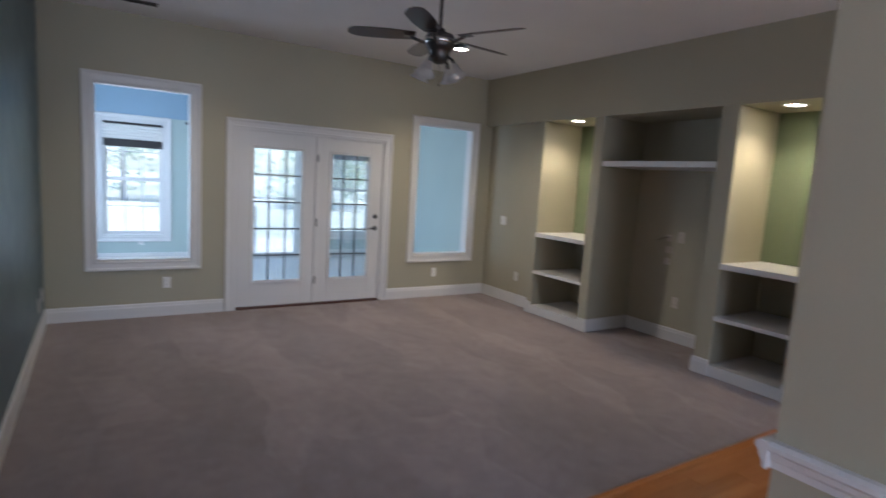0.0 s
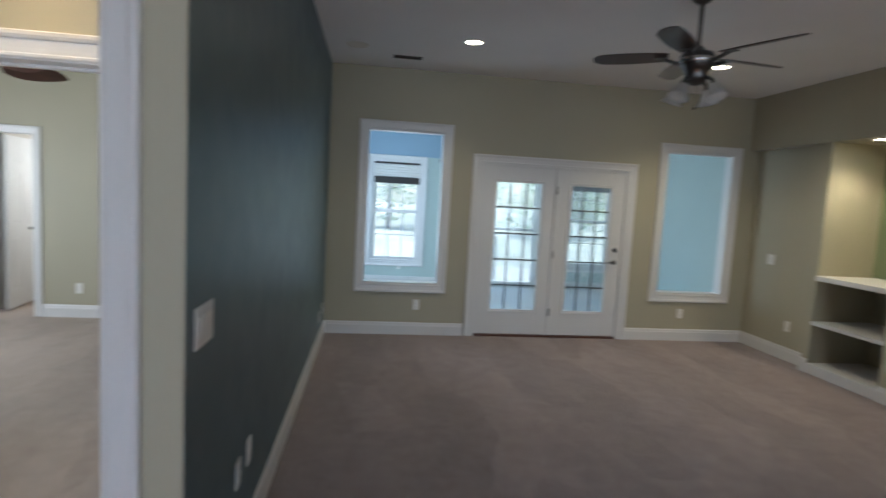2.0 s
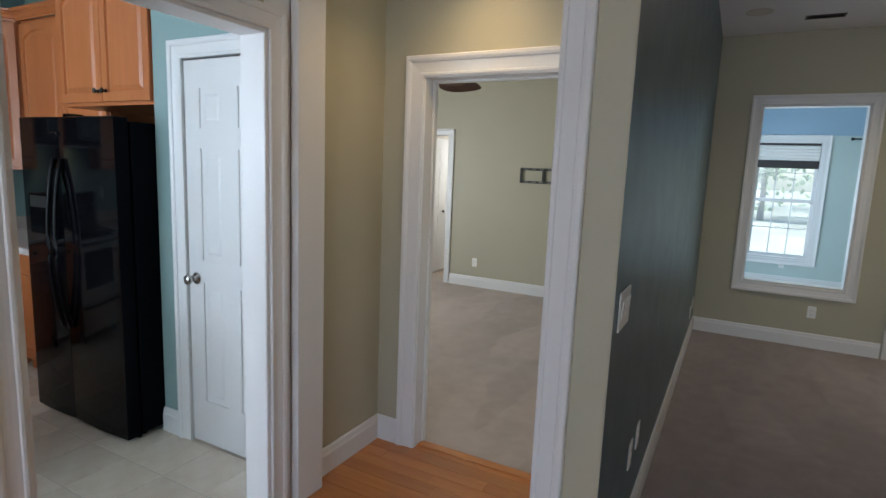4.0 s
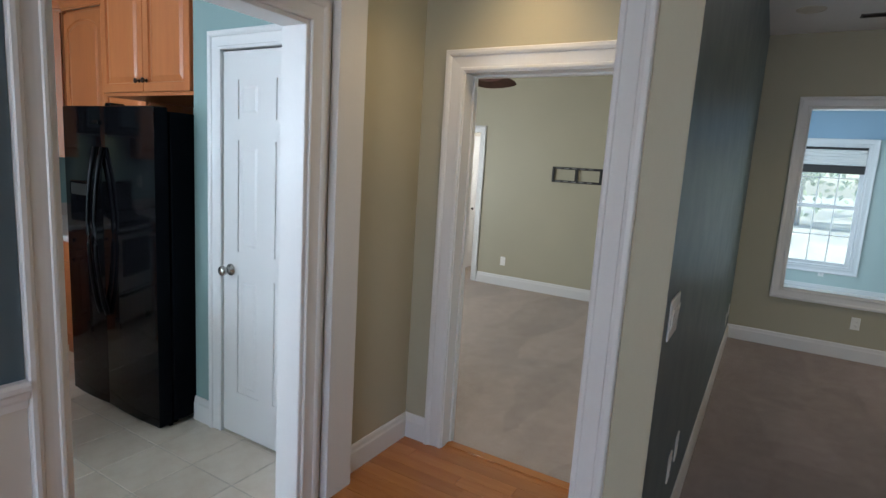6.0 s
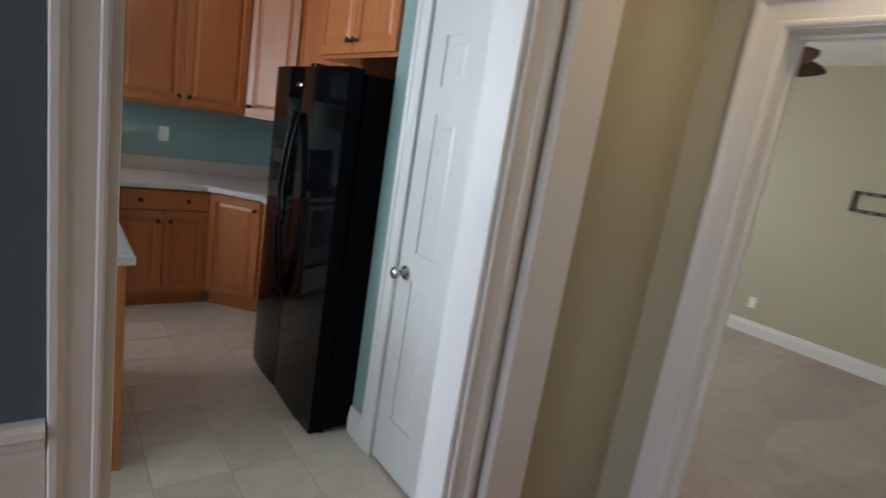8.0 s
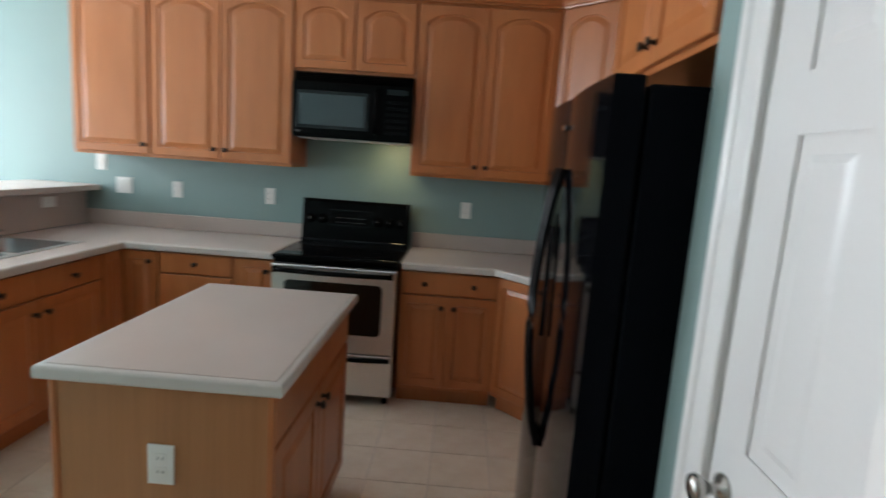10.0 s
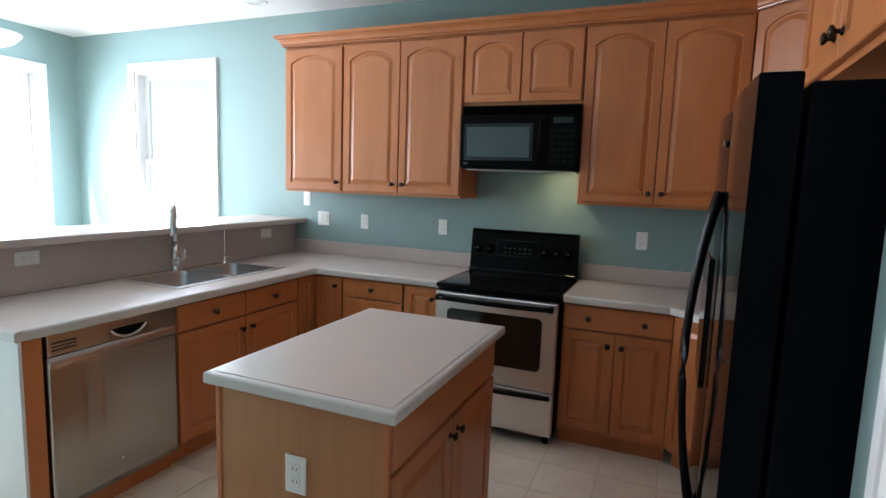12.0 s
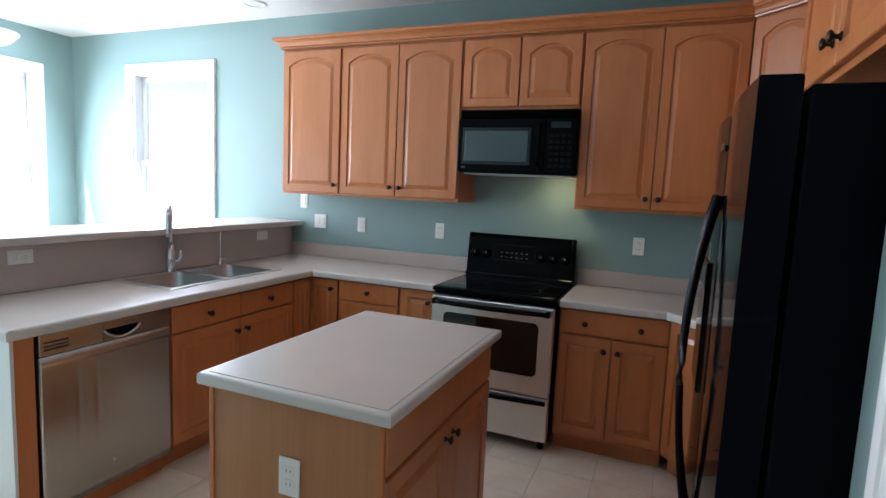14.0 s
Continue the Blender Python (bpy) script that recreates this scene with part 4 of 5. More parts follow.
# base cabinets, cooker wall
HB = 0.873
cabinet(facing_east(LF, -0.715), 0.258, HB, 0.59, [("door", 0.008, 0.25, 0.13, 0.86, [(0.21, 0.79)])], "narrow maple base cabinet beside the cooker", BASE_G, toe=True)
cabinet(facing_east(LF, -1.185), 0.468, HB, 0.59, [("drawer", 0.008, 0.46, 0.735, 0.86, [(0.234, 0.8)]), ("drawer", 0.008, 0.46, 0.44, 0.725, [(0.234, 0.60)]), ("drawer", 0.008, 0.46, 0.13, 0.43, [(0.234, 0.30)])], "three-drawer maple base cabinet", BASE_G, toe=True)
cabinet(facing_east(LF, -1.425), 0.238, HB, 0.59, [("door", 0.006, 0.232, 0.13, 0.86, [(0.19, 0.80)])], "corner maple base cabinet door", BASE_G, toe=True)
cabinet(facing_east(LF, 0.318), 0.60, HB, 0.59, [("drawer", 0.008, 0.592, 0.725, 0.86, [(0.15, 0.79), (0.45, 0.79)]), ("door", 0.008, 0.297, 0.13, 0.713, [(0.262, 0.645)]), ("door", 0.303, 0.592, 0.13, 0.713, [(0.338, 0.645)])], "maple base cabinet with a wide drawer over two doors", BASE_G, toe=True)
dg = math.hypot(0.30, 0.29)
cabinet(pose(LF, 0.92, 0, 0, 0, 45), dg, HB, 0.30, [("door", 0.01, dg - 0.01, 0.13, 0.86, [(dg - 0.05, 0.79)])], "diagonal corner maple base cabinet", BASE_G, toe=True)
cabinet(pose(LF + 0.31, 1.225, 0), 0.68, HB, 0.58, [("drawer", 0.008, 0.672, 0.725, 0.86, [(0.34, 0.79)]), ("door", 0.008, 0.335, 0.13, 0.713, []), ("door", 0.341, 0.672, 0.13, 0.713, [])], "maple base cabinet beside the refrigerator", BASE_G, toe=True)

# peninsula
PF = -1.42
cabinet(facing_north(-4.265, PF), 0.18, HB, 0.58, [("door", 0.006, 0.174, 0.13, 0.86, [])], "corner maple base cabinet door", BASE_G, toe=True)
cabinet(facing_north(-3.295, PF), 0.968, HB, 0.58, [("drawer", 0.008, 0.481, 0.725, 0.86, [(0.245, 0.79)]), ("drawer", 0.487, 0.96, 0.725, 0.86, [(0.725, 0.79)]), ("door", 0.008, 0.481, 0.13, 0.713, [(0.445, 0.645)]), ("door", 0.487, 0.96, 0.13, 0.713, [(0.523, 0.645)])], "maple sink cabinet with two false drawers and doors", BASE_G, toe=True, body_top=0.70)
single("peninsula_end_panel", box(-2.66, -2.05, 0.0, -2.585, -1.40, HB, 0.003), MAPLE, "maple end panel beside the dishwasher", "panel")
single("peninsula_end_wall", box(-2.584, -2.10, 0.0, -2.57, -1.395, HB, 0.002), TRIM, "white painted end of the peninsula", "panel")
single("bar_knee_wall", box(WX + 0.002, -2.20, 0, -2.57, -2.06, 1.155), KITCHEN, "half-height wall carrying the breakfast bar", "wall", kind="structure")
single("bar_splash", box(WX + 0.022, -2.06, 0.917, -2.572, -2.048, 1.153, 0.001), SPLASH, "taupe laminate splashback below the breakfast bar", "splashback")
single("breakfast_bar", slab([(WX + 0.003, -2.46), (-2.50, -2.46), (-2.50, -1.95), (WX + 0.003, -1.95)], 1.157, 1.197, 0.008, 3), LAMINATE, "taupe laminate breakfast bar top", "bar top")

# worktops
CX = WX + 0.65


def worktop(name, cells, label, edge):
    t = thing(name, Matrix.Identity(4), label, "worktop")
    us, vs = sorted({v for c in cells for v in (c[0], c[2])}), sorted({v for c in cells for v in (c[1], c[3])})
    part("top", sheet_solid(us, vs, lambda x, y: any(a < x < c and b < y < d for a, b, c, d in cells), lambda x, y, side: (x, y, (0.875, 0.914)[side])), LAMINATE, t)
    for (ax, ay), (bx, by), (nx, ny) in edge:
        prof = [(0, 0.872), (0.012, 0.872), (0.016, 0.878), (0.016, 0.905), (0.012, 0.912), (0.004, 0.9155), (-0.012, 0.9155), (-0.014, 0.914), (0, 0.90)]
        part("edge_strip", run(prof, (ax, ay), (bx, by), (nx, ny)), EDGE, t, "rounded paler front edge")
    return t


HX0, HX1, HY0, HY1 = -4.275, -3.465, -1.985, -1.585
worktop("worktop", [(WX + 0.002, -2.048, CX - 0.016, -0.462), (CX - 0.016, -2.048, HX0, -1.391), (HX1, -2.048, -2.566, -1.391), (HX0, -2.048, HX1, HY0), (HX0, HY1, HX1, -1.391)],
        "L-shaped taupe laminate worktop with the sink", [((CX - 0.016, -1.391), (CX - 0.016, -0.462), (1, 0)), ((CX - 0.016, -1.391), (-2.566, -1.391), (0, 1)), ((-2.566, -2.048), (-2.566, -1.375), (1, 0))])
wt = thing("worktop", Matrix.Identity(4), "taupe laminate corner worktop beside the cooker", "worktop")
part("top", slab([(WX + 0.002, 0.322), (CX - 0.016, 0.322), (CX - 0.016, 0.895), (CX + 0.285, 1.19), (-3.475, 1.19), (-3.475, NY - 0.002), (WX + 0.002, NY - 0.002)], 0.875, 0.914), LAMINATE, wt)
for a, b, n in (((CX - 0.016, 0.322), (CX - 0.016, 0.90), (1, 0)), ((CX - 0.016, 0.895), (CX + 0.285, 1.19), (0.7, -0.714)), ((CX + 0.285, 1.19), (-3.475, 1.19), (0, -1))):
    part("edge_strip", run([(0, 0.872), (0.012, 0.872), (0.016, 0.878), (0.016, 0.905), (0.012, 0.912), (0.004, 0.9155), (-0.012, 0.9155), (-0.014, 0.914), (0, 0.90)], a, b, n), EDGE, wt, "rounded paler front edge")
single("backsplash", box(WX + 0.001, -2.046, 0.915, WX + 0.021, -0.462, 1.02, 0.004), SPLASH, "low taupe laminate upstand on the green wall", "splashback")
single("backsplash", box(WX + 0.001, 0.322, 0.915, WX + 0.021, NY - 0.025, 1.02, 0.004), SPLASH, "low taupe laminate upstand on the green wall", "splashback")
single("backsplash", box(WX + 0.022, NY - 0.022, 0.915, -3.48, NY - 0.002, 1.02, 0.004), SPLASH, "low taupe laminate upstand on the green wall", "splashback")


def sink():
    s = thing("double_sink", Matrix.Identity(4), "stainless steel double-bowl sink set in the worktop", "sink")
    x0, x1, y0, y1 = -4.315, -3.425, -2.03, -1.545
    m = (HX0 + HX1) / 2
    z = 0.918
    rim = boxes([((x0, y0, 0.9145), (x1, HY0 + 0.004, z)), ((x0, HY1 - 0.004, 0.9145), (x1, y1, z)), ((x0, HY0 + 0.004, 0.9145), (HX0 + 0.004, HY1 - 0.004, z)), ((HX1 - 0.004, HY0 + 0.004, 0.9145), (x1, HY1 - 0.004, z)), ((m - 0.016, HY0 + 0.004, 0.905), (m + 0.016, HY1 - 0.004, z - 0.001))], 0.0015)
    part("rim", rim, RIMSTEEL, s)
    for a, b in ((HX0 + 0.004, m - 0.016), (m + 0.016, HX1 - 0.004)):
        bm = bmesh.new()
        rings = []
        for ins, zz in ((0.0, z - 0.002), (0.006, 0.90), (0.012, 0.78), (0.03, 0.745), (0.07, 0.74)):
            c0, c1, d0, d1 = a + ins, b - ins, HY0 + 0.004 + ins, HY1 - 0.004 - ins
            r = 0.055
            pts = []
            for cx, cy, st in ((c1 - r, d1 - r, 0), (c0 + r, d1 - r, 90), (c0 + r, d0 + r, 180), (c1 - r, d0 + r, 270)):
                pts += [(cx + r * math.cos(radians(st + q)), cy + r * math.sin(radians(st + q)), zz) for q in (0, 30, 60, 90)]
            rings.append([bm.verts.new(p) for p in pts])
        for p, q in zip(rings, rings[1:]):
            for i in range(16):
                bm.faces.new([p[i], p[(i + 1) % 16], q[(i + 1) % 16], q[i]]).smooth = True
        bm.faces.new(rings[-1])
        bw = part("bowl", bm, SINKSTEEL, s)
        part("drain", lathe([(0, 0.002), (0.03, 0.003), (0.042, 0.004), (0.043, 0.0)], 20, Matrix.Translation(((a + b) / 2, (HY0 + HY1) / 2, 0.741))), CHROME, bw)
    return s


sink()
fx, fy = -3.82, -2.005
fa = thing("kitchen_faucet", pose(fx, fy, 0.918, 0, 0, -52), "chrome pull-down kitchen faucet with a tall neck", "faucet")
part("body", lathe([(0, 0), (0.034, 0), (0.034, 0.006), (0.028, 0.014), (0.027, 0.05), (0.031, 0.056), (0.031, 0.105), (0.026, 0.118), (0.020, 0.18), (0.0, 0.182)], 20), CHROME, fa)
part("neck", tube([(0, 0, 0.14), (0, 0, 0.35), (0, 0.004, 0.38), (0, 0.016, 0.402), (0, 0.034, 0.41), (0, 0.052, 0.402), (0, 0.062, 0.385), (0, 0.065, 0.365)], 0.0165, 14), CHROME, fa)
part("spray_head", lathe([(0, 0), (0.024, 0.0), (0.028, 0.008), (0.027, 0.03), (0.021, 0.085), (0.0175, 0.135), (0.0165, 0.15), (0, 0.151)], 18, Matrix.Translation((0, 0.067, 0.225))), CHROME, fa)
part("lever", tube([(-0.018, 0, 0.07), (-0.045, 0.0, 0.075), (-0.06, 0.005, 0.10), (-0.062, 0.012, 0.14)], 0.007, 10, [0.014, 0.012, 0.010, 0.007]), CHROME, fa)
sp = thing("water_tap", pose(-4.23, -2.008, 0.918), "small chrome filtered-water tap by the sink", "faucet")
part("body", lathe([(0, 0), (0.022, 0), (0.021, 0.006), (0.012, 0.012), (0.011, 0.045), (0, 0.046)], 16), CHROME, sp)
part("spout", tube([(0, 0, 0.04), (0, 0, 0.2), (0, 0.004, 0.225), (0, 0.02, 0.24), (0, 0.036, 0.228)], 0.0055, 10), CHROME, sp)
part("lever", tube([(0, 0, 0.03), (-0.03, 0.0, 0.042), (-0.055, 0.0, 0.036)], 0.006, 8), CHROME, sp)

# dishwasher
def creased_panel(x0, x1, z0, z1, back, front, creases, n=90):
    """A sheet front with rounded ends and shallow upright creases, which lean over near the top."""
    bm, rows = bmesh.new(), []
    for i in range(n + 1):
        x = x0 + (x1 - x0) * i / n
        edge = min(x - x0, x1 - x)
        row = [bm.verts.new((x, back, z0))]
        for j in range(13):
            z = z0 + (z1 - z0) * j / 12
            lean = 0.035 * max(0.0, (z - z0) / (z1 - z0) - 0.8) / 0.2
            d = sum(0.0016 * math.exp(-((x + lean - c) / w) ** 2) for c, w in creases)
            row.append(bm.verts.new((x, front - d + 0.006 * max(0.0, 1 - edge / 0.006) ** 2, z)))
        row.append(bm.verts.new((x, back, z1)))
        rows.append(row)
    for a, b in zip(rows, rows[1:]):
        for j in range(len(a) - 1):
            bm.faces.new([a[j], b[j], b[j + 1], a[j + 1]]).smooth = 0 < j < len(a) - 2
    bm.faces.new(rows[0][::-1])
    bm.faces.new(rows[-1])
    return bm


dw = thing("dishwasher", facing_north(-2.668, PF), "stainless steel dishwasher with a pocket handle", "dishwasher")
part("body", box(0, 0.004, 0.1, 0.622, 0.56, 0.868, 0.002), BLACKTEX, dw)
# Creases added to draw the reflections out into two bright upright streaks.
part("door_panel", creased_panel(0.004, 0.618, 0.115, 0.775, 0.003, -0.028, ((0.155, 0.010), (0.238, 0.010))), STEEL, dw)
part("control_panel", joined(box(0.004, -0.03, 0.779, 0.27, 0.003, 0.868, 0.004), box(0.45, -0.03, 0.779, 0.618, 0.003, 0.868, 0.004), box(0.27, -0.03, 0.832, 0.45, 0.003, 0.868, 0.003)), STEEL, dw)
part("handle_pocket", box(0.27, -0.010, 0.777, 0.45, 0.002, 0.832), BLACK, dw, "dark recess behind the handle")
hb = [(0.272 + 0.176 * i / 10, -0.029, 0.826 - 0.040 * math.sin(math.pi * i / 10) ** 0.7) for i in range(11)]
part("handle", tube(hb, 0.005, 8), RIMSTEEL, dw, "curved steel lip of the pocket")
lip = bmesh.new()
upper = [lip.verts.new((x, y + 0.001, z)) for x, y, z in hb]
lower = [lip.verts.new((x, y + 0.001, 0.777)) for x, y, z in hb]
for a, b, c, e in zip(upper, upper[1:], lower[1:], lower):
    lip.faces.new([a, b, c, e])
part("pocket_front", lip, STEEL, dw)
part("vent", boxes([((0.02, -0.0315, z), (0.12, -0.0295, z + 0.006)) for z in (0.80, 0.815, 0.83)]), SLOT, dw)
part("badge", lathe([(0, 0), (0.012, 0), (0.012, 0.002), (0, 0.003)], 16, Matrix.Translation((0.31, -0.028, 0.22)) @ FACE), CHROME, dw)
part("toe_panel", box(0.0, 0.045, 0, 0.622, 0.06, 0.098), MAPLE, dw)


def cooker():
    c = thing("cooker", facing_east(WX + 0.04, -0.448), "black and stainless electric cooker with a glass hob", "cooker")
    w, d = 0.757, -0.64                       # its front is at y = d
    part("body", box(0, d + 0.02, 0.06, w, 0, 0.895, 0.003), DEEPBLACK, c)
    part("cooktop", box(-0.004, d - 0.022, 0.893, w + 0.004, -0.07, 0.918, 0.008, 3), DEEPBLACK, c, "glossy black hob with a raised rim")
    part("hob_glass", box(0.02, d + 0.01, 0.918, w - 0.02, -0.085, 0.9205, 0.001), BLACKGLASS, c)
    for x, y, r in ((0.2, -0.48, 0.115), (0.56, -0.48, 0.085), (0.2, -0.22, 0.085), (0.56, -0.22, 0.105)):
        ring = lathe([(r - 0.003, 0), (r - 0.003, 0.0006), (r, 0.0006), (r, 0)], 32, Matrix.Translation((x, y, 0.9206)))
        part("burner_ring", ring, HOBPRINT, c)
    bg = slab([(-0.072, 0.918), (-0.085, 0.94), (-0.055, 1.195), (-0.035, 1.215), (0.0, 1.215), (0.0, 0.918)], 0, w - 0.006, 0.008, 2)
    swap = Matrix(((0, 0, 1, 0.003), (1, 0, 0, 0), (0, 1, 0, 0), (0, 0, 0, 1)))
    g = part("backguard", moved(bg, swap), DEEPBLACK, c, "sloped black control panel")
    part("ledge", box(0.004, -0.105, 0.919, w - 0.004, -0.082, 0.948, 0.009, 3), BLACK, g, "glossy ledge at the panel's foot")
    for x in (0.012, w - 0.024):
        part("end_cap", box(x - 0.006, -0.062, 1.03, x + 0.016, -0.006, 1.219, 0.010, 3), BLACK, g)
    tilt = math.atan2(0.03, 0.255)
    part("display_frame", moved(boxes([((-0.15, -0.003, 0.05), (0.15, 0.002, 0.056)), ((-0.15, -0.003, -0.056), (0.15, 0.002, -0.05)), ((-0.15, -0.003, -0.05), (-0.144, 0.002, 0.05)), ((0.144, -0.003, -0.05), (0.15, 0.002, 0.05))]), Matrix.Translation((0.345, -0.0705, 1.095)) @ Matrix.Rotation(-tilt, 4, "X")), HOBPRINT, g)
    for x in (0.065, 0.15, 0.535, 0.615, 0.695):
        kk = part("control_knob", lathe([(0, 0), (0.032, 0), (0.031, 0.004), (0.026, 0.006), (0.024, 0.022), (0.021, 0.026), (0, 0.027)], 20, Matrix.Translation((x, -0.071, 1.08)) @ FACE @ Matrix.Rotation(-tilt, 4, "X")), DEEPBLACK, g)
        part("pointer", moved(box(-0.003, -0.006, 0.005, 0.003, 0.006, 0.03), Matrix.Translation((x, -0.073, 1.085)) @ FACE), INK, kk)
    part("display", moved(box(-0.13, -0.002, -0.045, 0.13, 0.002, 0.045), Matrix.Translation((0.345, -0.0705, 1.095)) @ Matrix.Rotation(-tilt, 4, "X")), DEEPBLACK, g)
    part("print", boxes([((0.25 + 0.035 * i, -0.078, 1.062 + 0.03 * j), (0.265 + 0.035 * i, -0.0655, 1.067 + 0.03 * j)) for i in range(6) for j in range(2)]), INK, g)["kind"] = "stuff"
    dr = part("oven_door", box(0.004, d - 0.04, 0.345, w - 0.004, d + 0.018, 0.868, 0.008, 3), STEEL_H, c, "stainless oven door")
    corners = []
    for cx, cz, st in ((w - 0.115, 0.745, 0), (0.115, 0.745, 90), (0.115, 0.49, 180), (w - 0.115, 0.49, 270)):
        corners += [(cx + 0.03 * math.cos(radians(st + q)), cz + 0.03 * math.sin(radians(st + q))) for q in (0, 30, 60, 90)]
    upright = Matrix(((1, 0, 0, 0), (0, 0, -1, d - 0.038), (0, 1, 0, 0), (0, 0, 0, 1)))
    part("window", moved(slab(corners, 0.0, 0.005, 0.0015, 1), upright), OVENGLASS, dr, "dark brown oven window")
    hp = [(0.03 + (w - 0.06) * i / 10, d - 0.075 - 0.022 * math.sin(math.pi * i / 10), 0.838) for i in range(11)]
    part("handle", joined(tube(hp, 0.014, 10), box(0.02, d - 0.082, 0.82, 0.045, d - 0.038, 0.855, 0.006), box(w - 0.045, d - 0.082, 0.82, w - 0.02, d - 0.038, 0.855, 0.006)), DEEPBLACK, dr, "black bowed oven handle")
    dd = part("drawer", box(0.004, d - 0.034, 0.075, w - 0.004, d + 0.018, 0.335, 0.008, 3), STEEL_H, c, "stainless storage drawer")
    part("drawer_handle", tube([(0.02 + (w - 0.04) * i / 8, d - 0.04 - 0.024 * math.sin(math.pi * i / 8), 0.31) for i in range(9)], 0.013, 8), DEEPBLACK, dd)
    for x in (0.05, w - 0.05):
        for y in (d + 0.06, -0.05):
            part("foot", lathe([(0, 0), (0.02, 0), (0.016, 0.06), (0, 0.061)], 12, Matrix.Translation((x, y, 0))), DEEPBLACK, c)
    return c


cooker()


def microwave():
    m = thing("microwave", facing_east(WX + 0.002, -0.447, 1.625), "black over-range microwave oven under a cabinet", "microwave")
    w, h, d = 0.757, 0.40, -0.395
    part("body", box(0, d + 0.03, 0.0, w, 0, h, 0.003), DEEPBLACK, m)
    dr = part("door", box(0.002, d, 0.012, 0.565, d + 0.03, h - 0.06, 0.006, 3), DEEPBLACK, m)
    part("window", box(0.05, d - 0.003, 0.075, 0.46, d + 0.002, 0.265, 0.002), MWGLASS, dr)
    part("window_trim", box(0.03, d - 0.0015, 0.055, 0.48, d + 0.001, 0.285, 0.001), BLACKGLASS, dr)
    part("handle", tube([(0.535, d - 0.005, 0.03), (0.535, d - 0.035, 0.05), (0.535, d - 0.042, 0.17), (0.535, d - 0.035, 0.29), (0.535, d - 0.005, 0.31)], 0.011, 10), DEEPBLACK, dr, "glossy vertical handle")
    cp = part("control_panel", box(0.568, d + 0.002, 0.012, w - 0.002, d + 0.03, h - 0.06, 0.005, 2), DEEPBLACK, m)
    part("display", box(0.60, d - 0.0005, 0.285, 0.72, d + 0.003, 0.318), BLACKGLASS, cp)
    for i in range(4):
        for j in range(6):
            part("button", box(0.592 + 0.037 * i, d + 0.0003, 0.045 + 0.037 * j, 0.618 + 0.037 * i, d + 0.004, 0.064 + 0.037 * j, 0.001), HANDLE, cp)
    for j in range(5):
        part("vent_slat", moved(box(0.01, -0.008, -0.0015, w - 0.01, 0.008, 0.0015), Matrix.Translation((0, d + 0.028, h - 0.05 + 0.011 * j)) @ Matrix.Rotation(radians(35), 4, "X")), DEEPBLACK, m)
    part("underside", box(0.03, d + 0.05, -0.008, w - 0.03, -0.04, -0.0005, 0.003), STEEL_H, m, "steel grease filter")
    part("badge", box(0.03, d - 0.002, 0.028, 0.055, d + 0.001, 0.04), INK, dr)
    return m


microwave()


def refrigerator():
    x0, x1 = -3.452, -2.535
    r = thing("refrigerator", pose(x0, 1.06, 0), "black side-by-side refrigerator with bowed handles", "refrigerator")
    w = x1 - x0
    part("body", box(0, 0.012, 0.03, w, 0.70, 1.735, 0.006), BLACKTEX, r, "black textured cabinet")
    split = 0.405
    for a, b in ((0.004, split - 0.003), (split + 0.003, w - 0.004)):
        n = 10
        pts = [(a, 0.0)] + [(a + (b - a) * i / n, -0.068 - 0.016 * math.sin(math.pi * (0.12 + 0.76 * i / n))) for i in range(n + 1)] + [(b, 0.0)]
        bm = slab(pts, 0.018, 1.755, 0.006, 2)
        for f in bm.faces:
            f.material_index = 1 if abs(f.normal.x) > 0.8 else 0
        dr = part("door", bm, [BLACK, BLACKTEX], r, "glossy black curved door")
        s = -1 if a < 0.1 else 1
        hx = split + s * 0.036
        hpts = [(hx, -0.084 - (0.055 * math.sin(math.pi * i / 14) ** 0.8), 0.58 + 0.95 * i / 14) for i in range(15)]
        part("handle", tube(hpts, 0.011, 10, [0.014 - 0.004 * math.sin(math.pi * i / 14) for i in range(15)]), HANDLE, dr, "long bowed black handle")
        if s < 0:
            dp = part("dispenser", box(0.085, -0.0905, 0.93, 0.315, -0.07, 1.33, 0.004), BLACKGLASS, dr)
            part("dispenser_panel", box(0.10, -0.0925, 1.25, 0.30, -0.0885, 1.315, 0.002), PEWTER, dp)
        else:
            part("badge", box(0.345, -0.0865, 1.655, 0.405, -0.0795, 1.672, 0.001), CHROME, dr, "small silver badge")
            part("hinge_cap", box(w - split - 0.46 + 0.36, -0.05, 1.755, w - split - 0.40 + 0.36, 0.03, 1.775, 0.005), BLACK, dr)
    part("base_grille", box(0.01, -0.012, 0.006, w - 0.01, 0.011, 0.028, 0.003), BLACK, r)
    for x in (0.06, w - 0.06):
        for y in (0.05, 0.6):
            part("foot", lathe([(0, 0), (0.02, 0), (0.018, 0.032), (0, 0.033)], 12, Matrix.Translation((x, y, 0))), BLACK, r)
    return r


refrigerator()


